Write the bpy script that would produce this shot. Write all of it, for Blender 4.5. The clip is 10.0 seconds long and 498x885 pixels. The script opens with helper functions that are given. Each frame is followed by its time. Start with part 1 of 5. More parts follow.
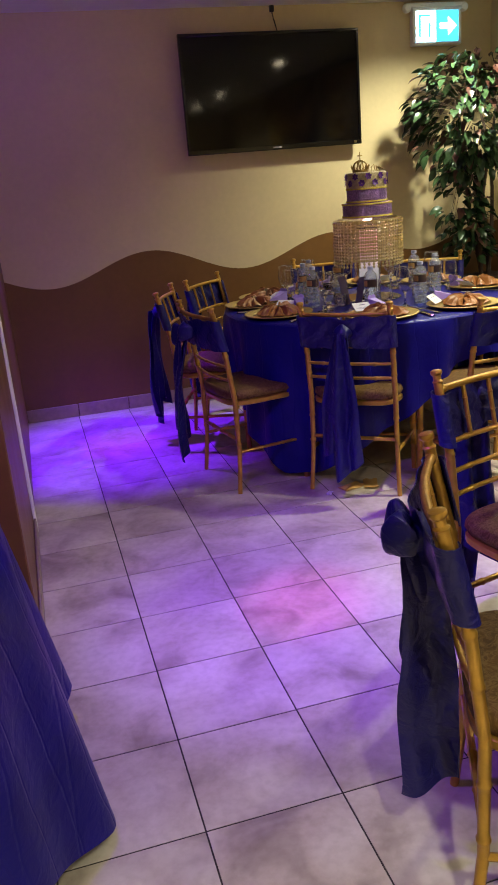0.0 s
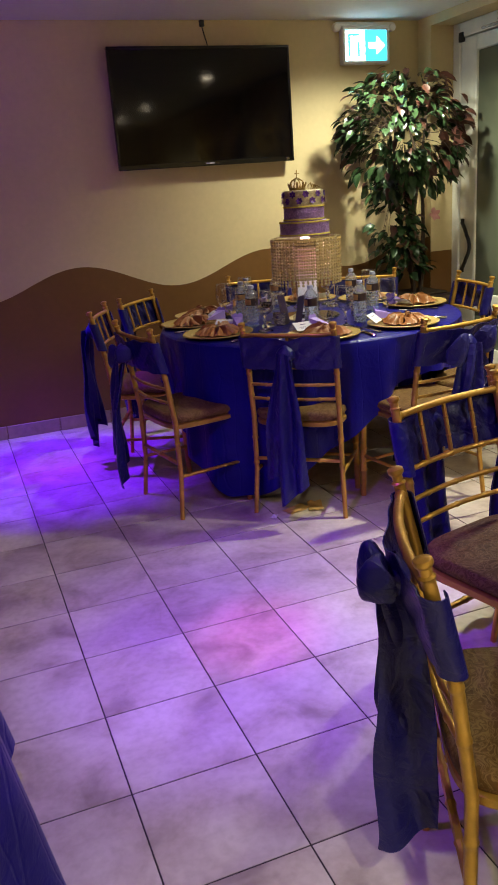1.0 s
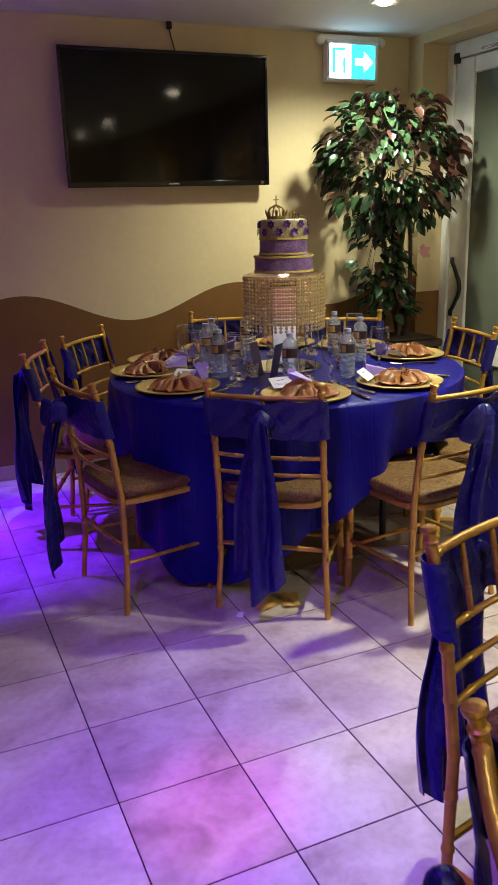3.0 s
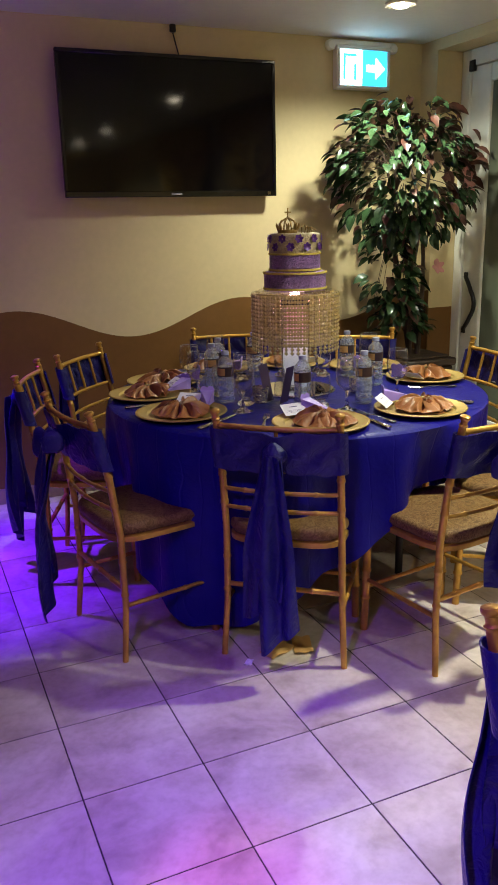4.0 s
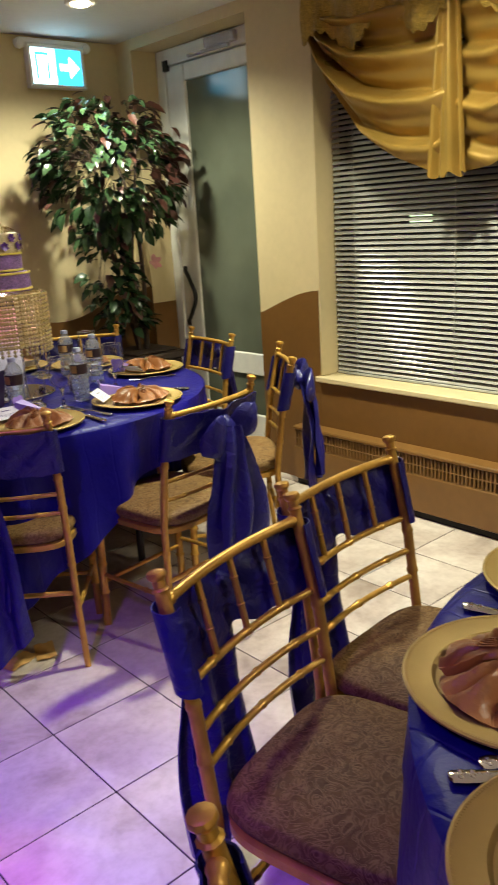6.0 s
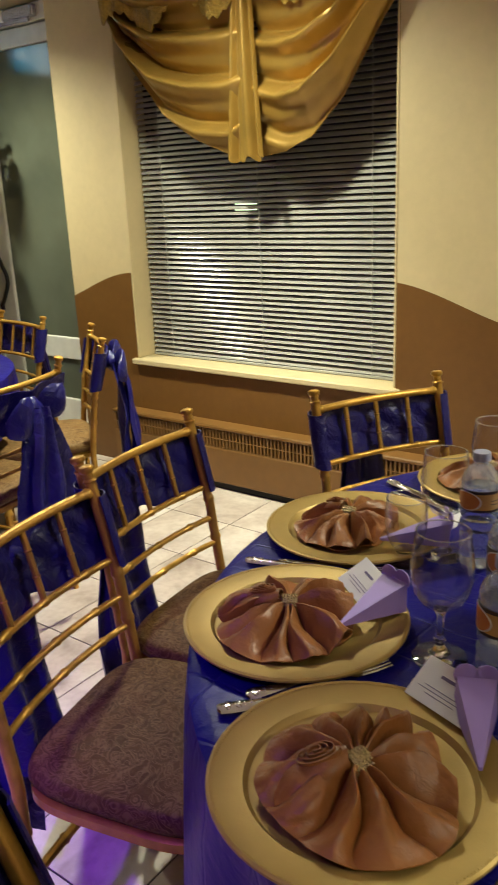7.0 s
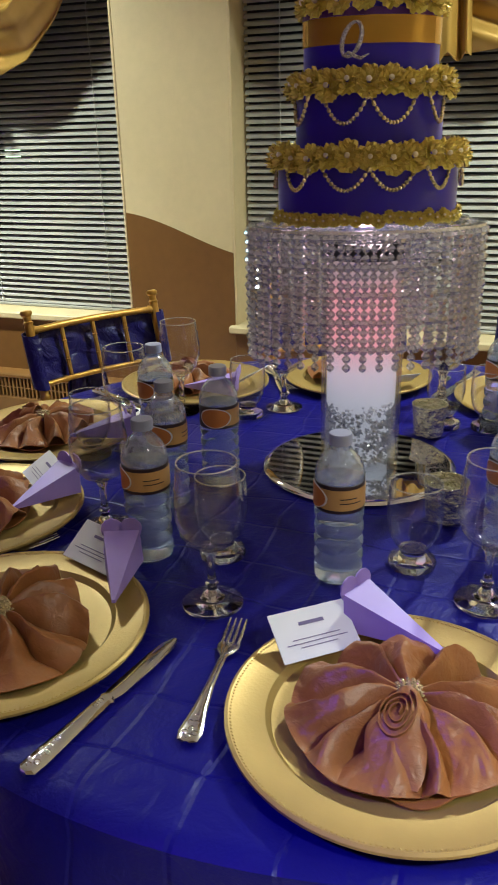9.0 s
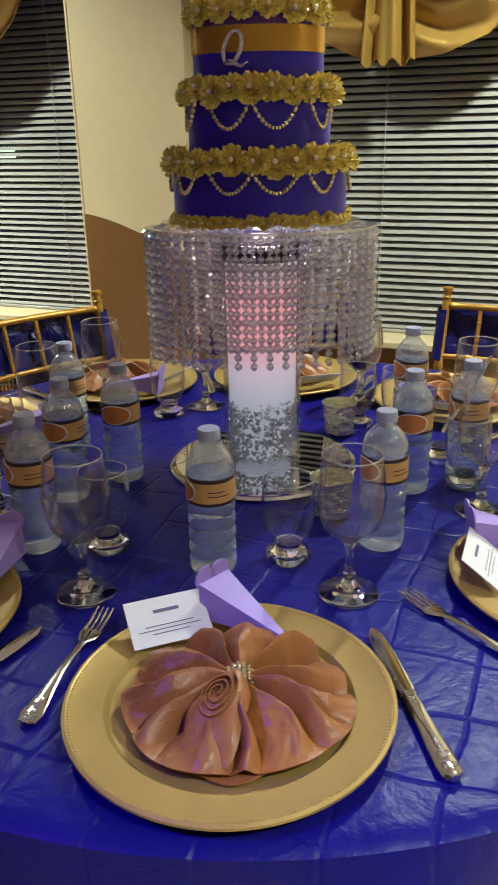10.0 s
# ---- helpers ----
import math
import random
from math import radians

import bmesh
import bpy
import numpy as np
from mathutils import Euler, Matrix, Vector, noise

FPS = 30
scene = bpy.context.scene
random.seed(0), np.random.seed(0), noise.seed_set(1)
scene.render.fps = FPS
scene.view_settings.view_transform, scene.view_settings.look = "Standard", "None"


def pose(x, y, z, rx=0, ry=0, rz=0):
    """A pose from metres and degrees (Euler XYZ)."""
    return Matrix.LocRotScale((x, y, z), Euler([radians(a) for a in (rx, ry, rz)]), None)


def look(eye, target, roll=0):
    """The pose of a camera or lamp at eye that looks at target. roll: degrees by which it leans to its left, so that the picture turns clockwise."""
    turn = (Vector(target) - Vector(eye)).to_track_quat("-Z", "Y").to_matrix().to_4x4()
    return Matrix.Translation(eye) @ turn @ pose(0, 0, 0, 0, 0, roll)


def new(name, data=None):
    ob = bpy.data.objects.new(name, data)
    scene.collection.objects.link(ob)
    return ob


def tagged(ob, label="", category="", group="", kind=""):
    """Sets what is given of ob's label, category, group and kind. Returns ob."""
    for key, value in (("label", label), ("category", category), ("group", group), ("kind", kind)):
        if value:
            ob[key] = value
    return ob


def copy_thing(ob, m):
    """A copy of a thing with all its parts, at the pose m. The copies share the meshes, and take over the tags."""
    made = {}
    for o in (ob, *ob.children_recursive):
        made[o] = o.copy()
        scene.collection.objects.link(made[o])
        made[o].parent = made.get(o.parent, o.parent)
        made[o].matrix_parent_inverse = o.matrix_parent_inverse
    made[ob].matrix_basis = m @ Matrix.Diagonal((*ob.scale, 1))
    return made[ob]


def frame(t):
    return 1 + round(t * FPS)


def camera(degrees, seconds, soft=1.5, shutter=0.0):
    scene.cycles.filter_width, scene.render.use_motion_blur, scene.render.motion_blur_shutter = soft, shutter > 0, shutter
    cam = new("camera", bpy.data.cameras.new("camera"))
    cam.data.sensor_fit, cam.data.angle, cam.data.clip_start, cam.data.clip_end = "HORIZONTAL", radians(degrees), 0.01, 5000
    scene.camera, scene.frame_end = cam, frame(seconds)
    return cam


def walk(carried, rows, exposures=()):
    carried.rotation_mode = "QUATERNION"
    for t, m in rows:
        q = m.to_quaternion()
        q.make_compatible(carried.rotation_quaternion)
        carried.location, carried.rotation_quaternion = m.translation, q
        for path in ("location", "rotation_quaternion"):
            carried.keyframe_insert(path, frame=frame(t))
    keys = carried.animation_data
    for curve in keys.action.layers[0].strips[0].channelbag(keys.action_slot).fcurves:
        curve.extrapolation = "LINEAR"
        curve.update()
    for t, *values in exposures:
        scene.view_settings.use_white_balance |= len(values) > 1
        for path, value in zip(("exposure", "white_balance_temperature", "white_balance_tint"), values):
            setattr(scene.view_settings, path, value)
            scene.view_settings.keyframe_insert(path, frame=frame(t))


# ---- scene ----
cam = camera(35.0, 10.0, 1.5, 0.3)
PATH = [
    (0, (-0.193, -2.774, 1.394), (0.282, -0.934, 0.769), -4.8),
    (0.5, (-0.197, -2.751, 1.42), (0.341, -0.926, 0.804), -4.9),
    (1, (-0.221, -2.649, 1.418), (0.432, -0.86, 0.808), -4.2),
    (1.5, (-0.176, -2.489, 1.409), (0.532, -0.717, 0.81), -4.4),
    (2, (-0.071, -2.333, 1.448), (0.616, -0.547, 0.864), -3.2),
    (2.5, (-0.006, -2.192, 1.434), (0.695, -0.408, 0.864), -2.6),
    (2.7, (-0.002, -2.116, 1.428), (0.743, -0.348, 0.862), -2.2),
    (3.8, (0.023, -1.801, 1.439), (0.795, -0.042, 0.886), -1.3),
    (4, (0.053, -1.77, 1.444), (0.827, -0.007, 0.904), -1.3),
    (4.5, (0.097, -1.737, 1.436), (0.938, 0.0, 0.91), -1.8),
    (5, (0.134, -1.791, 1.438), (1.108, -0.127, 0.91), -2.0),
    (5.2, (0.136, -1.819, 1.425), (1.171, -0.19, 0.897), -1.9),
    (6.3, (0.203, -1.926, 1.407), (1.544, -0.557, 0.832), -3.8),
    (6.5, (0.198, -1.953, 1.408), (1.601, -0.653, 0.822), -3.4),
    (7, (0.207, -2.0, 1.39), (1.725, -0.85, 0.78), -2.6),
    (7.5, (0.216, -2.053, 1.368), (1.819, -1.051, 0.713), -2.1),
    (8, (0.231, -2.11, 1.347), (1.919, -1.277, 0.671), -1.4),
    (8.5, (0.221, -2.164, 1.324), (1.952, -1.471, 0.602), -1.0),
    (9, (0.207, -2.212, 1.311), (1.939, -1.536, 0.575), -1.4),
    (9.5, (0.227, -2.285, 1.302), (1.959, -1.619, 0.555), -1.5),
    (10, (0.232, -2.372, 1.313), (1.969, -1.704, 0.579), -1.1),
]
walk(cam, [(t, look(eye, target, roll)) for t, eye, target, roll in PATH], [(0, 0, 6500, 10), (1.2, 0, 6450, 10), (2.0, 0, 6150, 10), (5.0, 0, 6150, 10), (6.3, 0, 6400, 10), (7.5, 0, 6400, 10), (8.8, 0, 5550, 10), (10, 0, 5550, 10)])

# ---- world and lights ----
world = bpy.data.worlds.new("night")
world.use_nodes = True
world.node_tree.nodes["Background"].inputs[0].default_value = (0.05, 0.06, 0.09, 1)
world.node_tree.nodes["Background"].inputs[1].default_value = 0.1
scene.world = world
scene.view_settings.exposure = 0.0

FLOOR_W, WALL_Y, WALL_X, CEIL, BACK_Y, WEST_X = -0.33, 2.46, 3.08, 2.42, -4.8, -3.4
T1, T2, T3 = (1.53, 1.10), (1.40, -1.935), (-1.10, -1.17)
TZ = 0.765
WARM = (0.97, 0.965, 0.73)


def spot(name, eye, target, watts, colour, cone, blend=0.6, size=0.05):
    data = bpy.data.lights.new(name, "SPOT")
    data.energy, data.color, data.spot_size, data.spot_blend, data.shadow_soft_size = watts, colour, radians(cone), blend, size
    ob = new(name, data)
    ob.matrix_world = look(eye, target)
    return ob


# (0.10, -3.30) is an added, unseen lamp that fills the near table and floor
POTS = [(2.42, 1.72), (2.36, -0.08), (2.38, -2.40), (2.38, -3.75), (0.10, -3.30), (-1.70, -2.90), (1.20, -4.20), (-1.70, -4.20)]
POT_WATTS = [142, 112, 150, 70, 188, 60, 120, 40]
POT_CONES = [150, 152, 152, 140, 114, 114, 114, 114]
for (px, py), w, c in zip(POTS, POT_WATTS, POT_CONES):
    spot("pot_lamp", (px, py, CEIL - 0.08), (px, py, 0), w, WARM, c, 0.95, 0.05)
# the reflector of the lamp over the aisle throws a tighter pool
spot("pot_lamp", (2.36, -0.08, CEIL - 0.08), (2.36, -0.08, 0), 180, WARM, 84, 1.0, 0.05)
# coloured party lamps hung under the ceiling: a wide violet wash, a beam and a pink core
VIOLET, BLUE, PINK = (0.22, 0.03, 1.0), (0.13, 0.005, 1.0), (1.0, 0.12, 0.70)
spot("party_wash", (-0.28, -1.30, 2.30), (0.40, -0.30, 0), 130, VIOLET, 84, 1.0, 0.04)
spot("party_beam", (-0.28, -1.30, 2.30), (0.57, -0.45, 0), 350, VIOLET, 40, 1.0, 0.04)
spot("party_core", (-0.28, -1.30, 2.30), (0.57, -0.45, 0), 150, PINK, 13, 1.0, 0.04)
spot("party_beam", (-0.28, -1.30, 2.30), (0.72, -2.62, 0.6), 100, (0.16, 0.04, 1.0), 38, 1.0, 0.04)
spot("party_beam", (-0.10, 1.75, 2.30), (0.18, 1.68, 0), 620, BLUE, 46, 0.7, 0.04)
spot("party_core", (-0.10, 1.75, 2.30), (0.19, 1.68, 0), 60, PINK, 16, 1.0, 0.04)
spot("party_wash", (-0.10, 1.35, 2.30), (0.20, 2.46, 1.3), 8, VIOLET, 150, 1.0, 0.04)

# the small lamps in the necks of the glass columns, under the cakes
for place, watts, colour in (((1.45, -1.93, 1.152), 0.35, (1.0, 0.72, 0.68)), ((1.53, 1.10, 1.150), 0.7, (1.0, 0.62, 0.50))):
    led = bpy.data.lights.new("column_lamp", "POINT")
    led.energy, led.color, led.shadow_soft_size = watts, colour, 0.035
    new("column_lamp", led).location = place

# ---- materials ----


def material(name, colour, rough=0.5, metal=0.0, scale=20.0, amount=0.15, bump=0.0, bump_scale=80.0, **more):
    """A surface with grain and blotches at two scales."""
    m = bpy.data.materials.new(name)
    m.use_nodes = True
    nt = m.node_tree
    b = nt.nodes["Principled BSDF"]
    b.inputs["Metallic"].default_value = metal
    coord = nt.nodes.new("ShaderNodeTexCoord")
    big, fine = nt.nodes.new("ShaderNodeTexNoise"), nt.nodes.new("ShaderNodeTexNoise")
    big.inputs["Scale"].default_value, fine.inputs["Scale"].default_value = scale * 0.2, scale
    big.inputs["Detail"].default_value = fine.inputs["Detail"].default_value = 4
    add = nt.nodes.new("ShaderNodeMath")
    add.operation = "ADD"
    ramp = nt.nodes.new("ShaderNodeValToRGB")
    c = Vector(colour[:3])
    ramp.color_ramp.elements[0].color = (*(c * (1 - amount)), 1)
    ramp.color_ramp.elements[1].color = (*[min(1, v) for v in c * (1 + amount)], 1)
    ramp.color_ramp.elements[0].position, ramp.color_ramp.elements[1].position = 0.3, 0.7
    half = nt.nodes.new("ShaderNodeMath")
    half.operation, half.inputs[1].default_value = "MULTIPLY", 0.5
    for n in (big, fine):
        nt.links.new(coord.outputs["Object"], n.inputs["Vector"])
    nt.links.new(big.outputs["Fac"], add.inputs[0])
    nt.links.new(fine.outputs["Fac"], add.inputs[1])
    nt.links.new(add.outputs[0], half.inputs[0])
    nt.links.new(half.outputs[0], ramp.inputs["Fac"])
    nt.links.new(ramp.outputs["Color"], b.inputs["Base Color"])
    spread = nt.nodes.new("ShaderNodeMapRange")
    spread.inputs["To Min"].default_value, spread.inputs["To Max"].default_value = max(0.02, rough * 0.8), min(1, rough * 1.2)
    nt.links.new(big.outputs["Fac"], spread.inputs["Value"])
    nt.links.new(spread.outputs["Result"], b.inputs["Roughness"])
    if bump:
        tex, bu = nt.nodes.new("ShaderNodeTexNoise"), nt.nodes.new("ShaderNodeBump")
        tex.inputs["Scale"].default_value, tex.inputs["Detail"].default_value = bump_scale, 5
        bu.inputs["Strength"].default_value, bu.inputs["Distance"].default_value = bump, 0.01
        nt.links.new(coord.outputs["Object"], tex.inputs["Vector"])
        nt.links.new(tex.outputs["Fac"], bu.inputs["Height"])
        nt.links.new(bu.outputs["Normal"], b.inputs["Normal"])
    for key, value in more.items():
        b.inputs[key.replace("_", " ").title().replace("Ior", "IOR")].default_value = value
    return m


def glow(name, colour, strength):
    m = bpy.data.materials.new(name)
    m.use_nodes = True
    b = m.node_tree.nodes["Principled BSDF"]
    b.inputs["Base Color"].default_value = (*colour, 1)
    b.inputs["Emission Color"].default_value = (*colour, 1)
    b.inputs["Emission Strength"].default_value = strength
    return m


def glass(name, colour=(1, 1, 1), rough=0.0, ior=1.45, clear=1.0):
    m = bpy.data.materials.new(name)
    m.use_nodes = True
    b = m.node_tree.nodes["Principled BSDF"]
    b.inputs["Base Color"].default_value = (*colour, 1)
    b.inputs["Roughness"].default_value, b.inputs["IOR"].default_value = rough, ior
    b.inputs["Transmission Weight"].default_value = clear
    return m


def thin_glass(name, tint=(1, 1, 1), edge=0.75, milk=0.0, haze=(0.6, 0.68, 0.85), rough=0.03, least=0.05, curve=3.0, pass_on=0.0):
    """Thin clear walls: light passes straight, gloss by the angle, a little haze where milk is set."""
    m = bpy.data.materials.new(name)
    m.use_nodes = True
    nt = m.node_tree
    nt.nodes.remove(nt.nodes["Principled BSDF"])
    clear, shine, mix, lw, power, scale = (nt.nodes.new("ShaderNode" + k) for k in ("BsdfTransparent", "BsdfGlossy", "MixShader", "LayerWeight", "Math", "MapRange"))
    clear.inputs["Color"].default_value = (*tint, 1)
    shine.inputs["Roughness"].default_value = rough
    lw.inputs["Blend"].default_value = 0.5
    power.operation, power.inputs[1].default_value = "POWER", curve
    scale.inputs["To Min"].default_value, scale.inputs["To Max"].default_value = least, edge
    nt.links.new(lw.outputs["Facing"], power.inputs[0])
    nt.links.new(power.outputs[0], scale.inputs["Value"])
    nt.links.new(scale.outputs["Result"], mix.inputs["Fac"])
    last = clear
    if milk:
        dull, blend = nt.nodes.new("ShaderNodeBsdfDiffuse"), nt.nodes.new("ShaderNodeMixShader")
        dull.inputs["Color"].default_value = (*haze, 1)
        blend.inputs["Fac"].default_value = milk
        nt.links.new(clear.outputs[0], blend.inputs[1])
        back, share = nt.nodes.new("ShaderNodeBsdfTranslucent"), nt.nodes.new("ShaderNodeMixShader")
        back.inputs["Color"].default_value = (*haze, 1)
        share.inputs["Fac"].default_value = pass_on
        nt.links.new(dull.outputs[0], share.inputs[1])
        nt.links.new(back.outputs[0], share.inputs[2])
        nt.links.new(share.outputs[0], blend.inputs[2])
        last = blend
    nt.links.new(last.outputs[0], mix.inputs[1])
    nt.links.new(shine.outputs[0], mix.inputs[2])
    nt.links.new(mix.outputs[0], nt.nodes["Material Output"].inputs["Surface"])
    return m


def cloth(name, colour, rough=0.38, crush=0.35, tuck=0.0, sheen=0.3, grain=14.0):  # sheen: strength of the gloss
    """Crushed taffeta: broad wrinkles, fine weave, and pin-tucked lines in a grid where tuck is set."""
    m = material(name, colour, rough, 0, 9, 0.22, 0)
    m.node_tree.nodes["Principled BSDF"].inputs["Specular IOR Level"].default_value = sheen
    nt = m.node_tree
    b = nt.nodes["Principled BSDF"]
    coord = nt.nodes.new("ShaderNodeTexCoord")
    wr, fine = nt.nodes.new("ShaderNodeTexNoise"), nt.nodes.new("ShaderNodeTexNoise")
    wr.inputs["Scale"].default_value, wr.inputs["Detail"].default_value, wr.inputs["Distortion"].default_value = grain, 6, 1.2
    fine.inputs["Scale"].default_value = 260
    b1, b2 = nt.nodes.new("ShaderNodeBump"), nt.nodes.new("ShaderNodeBump")
    b1.inputs["Strength"].default_value, b1.inputs["Distance"].default_value = crush, 0.42 / grain
    b2.inputs["Strength"].default_value, b2.inputs["Distance"].default_value = 0.18, 0.002
    for n in (wr, fine):
        nt.links.new(coord.outputs["Object"], n.inputs["Vector"])
    nt.links.new(wr.outputs["Fac"], b1.inputs["Height"])
    nt.links.new(fine.outputs["Fac"], b2.inputs["Height"])
    nt.links.new(b1.outputs["Normal"], b2.inputs["Normal"])
    last = b2
    if tuck:
        sep = nt.nodes.new("ShaderNodeSeparateXYZ")
        warp, mixv = nt.nodes.new("ShaderNodeTexNoise"), nt.nodes.new("ShaderNodeVectorMath")
        warp.inputs["Scale"].default_value = 5
        mixv.operation = "MULTIPLY_ADD"
        mixv.inputs[1].default_value = (0.055, 0.055, 0.0)
        nt.links.new(coord.outputs["Object"], warp.inputs["Vector"])
        nt.links.new(warp.outputs["Color"], mixv.inputs[0])
        nt.links.new(coord.outputs["Object"], mixv.inputs[2])
        nt.links.new(mixv.outputs[0], sep.inputs[0])
        ways = []
        for axis in "XY":
            wave = nt.nodes.new("ShaderNodeMath")
            wave.operation, wave.inputs[1].default_value = "PINGPONG", tuck / 2
            nt.links.new(sep.outputs[axis], wave.inputs[0])
            edge = nt.nodes.new("ShaderNodeMapRange")
            edge.inputs["From Max"].default_value = 0.004
            nt.links.new(wave.outputs[0], edge.inputs["Value"])
            ways.append(edge)
        low = nt.nodes.new("ShaderNodeMath")
        low.operation = "MINIMUM"
        for k in (0, 1):
            nt.links.new(ways[k].outputs[0], low.inputs[k])
        b3 = nt.nodes.new("ShaderNodeBump")
        b3.inputs["Strength"].default_value, b3.inputs["Distance"].default_value = 0.38, 0.003
        nt.links.new(low.outputs[0], b3.inputs["Height"])
        nt.links.new(b2.outputs["Normal"], b3.inputs["Normal"])
        last = b3
    nt.links.new(last.outputs["Normal"], b.inputs["Normal"])
    return m


def stone_tile(name):
    """Beige ceramic with soft clouds and veins, each tile a little different."""
    m = bpy.data.materials.new(name)
    m.use_nodes = True
    nt = m.node_tree
    b = nt.nodes["Principled BSDF"]
    geo, info = nt.nodes.new("ShaderNodeNewGeometry"), nt.nodes.new("ShaderNodeObjectInfo")
    shift = nt.nodes.new("ShaderNodeVectorMath")
    shift.operation = "MULTIPLY_ADD"
    rnd = nt.nodes.new("ShaderNodeCombineXYZ")
    nt.links.new(info.outputs["Random"], rnd.inputs["Z"])
    shift.inputs[1].default_value = (9, 9, 9)
    nt.links.new(rnd.outputs[0], shift.inputs[0])
    nt.links.new(geo.outputs["Position"], shift.inputs[2])
    n1, n2 = nt.nodes.new("ShaderNodeTexNoise"), nt.nodes.new("ShaderNodeTexNoise")
    n1.inputs["Scale"].default_value, n1.inputs["Detail"].default_value, n1.inputs["Distortion"].default_value = 5, 5, 0.6
    n2.inputs["Scale"].default_value, n2.inputs["Detail"].default_value = 40, 6
    for n in (n1, n2):
        nt.links.new(shift.outputs[0], n.inputs["Vector"])
    r1 = nt.nodes.new("ShaderNodeValToRGB")
    els = r1.color_ramp.elements
    els[0].position, els[0].color = 0.28, (0.31, 0.245, 0.20, 1)
    els[1].position, els[1].color = 0.64, (0.61, 0.54, 0.47, 1)
    mid = els.new(0.45)
    mid.color = (0.49, 0.41, 0.35, 1)
    r2 = nt.nodes.new("ShaderNodeValToRGB")
    r2.color_ramp.elements[0].position, r2.color_ramp.elements[0].color = 0.30, (0.84, 0.81, 0.79, 1)
    r2.color_ramp.elements[1].position, r2.color_ramp.elements[1].color = 0.6, (1, 1, 1, 1)
    mul = nt.nodes.new("ShaderNodeMix")
    mul.data_type, mul.blend_type = "RGBA", "MULTIPLY"
    mul.inputs["Factor"].default_value = 0.8
    nt.links.new(n1.outputs["Fac"], r1.inputs["Fac"])
    nt.links.new(n2.outputs["Fac"], r2.inputs["Fac"])
    nt.links.new(r1.outputs["Color"], mul.inputs["A"])
    nt.links.new(r2.outputs["Color"], mul.inputs["B"])
    nt.links.new(mul.outputs["Result"], b.inputs["Base Color"])
    b.inputs["Roughness"].default_value = 0.42
    bu = nt.nodes.new("ShaderNodeBump")
    bu.inputs["Strength"].default_value, bu.inputs["Distance"].default_value = 0.15, 0.004
    nt.links.new(n1.outputs["Fac"], bu.inputs["Height"])
    nt.links.new(bu.outputs["Normal"], b.inputs["Normal"])
    return m


def brocade(name):
    """Brown brocade woven with paler scrolls."""
    m = material(name, (0.115, 0.058, 0.018), 0.6, 0, 70, 0.35, 0.2, 90, specular_ior_level=0.15)
    nt = m.node_tree
    b = nt.nodes["Principled BSDF"]
    base = b.inputs["Base Color"].links[0].from_socket
    coord, scroll, ramp, mix = (nt.nodes.new("ShaderNode" + k) for k in ("TexCoord", "TexNoise", "ValToRGB", "Mix"))
    for key, value in (("Scale", 24.0), ("Detail", 0.6), ("Distortion", 2.6)):
        scroll.inputs[key].default_value = value
    els = ramp.color_ramp.elements
    els[0].position, els[0].color = 0.36, (0, 0, 0, 1)
    els[1].position, els[1].color = 0.66, (0, 0, 0, 1)
    for pos, v in ((0.40, 1), (0.43, 0), (0.47, 0.1), (0.50, 1), (0.53, 0), (0.58, 1), (0.61, 0.9)):
        els.new(pos).color = (v, v, v, 1)
    mix.data_type = "RGBA"
    mix.inputs["B"].default_value = (0.215, 0.130, 0.050, 1)
    nt.links.new(coord.outputs["Object"], scroll.inputs["Vector"])
    nt.links.new(scroll.outputs["Fac"], ramp.inputs["Fac"])
    nt.links.new(ramp.outputs["Color"], mix.inputs["Factor"])
    nt.links.new(base, mix.inputs["A"])
    nt.links.new(mix.outputs["Result"], b.inputs["Base Color"])
    return m


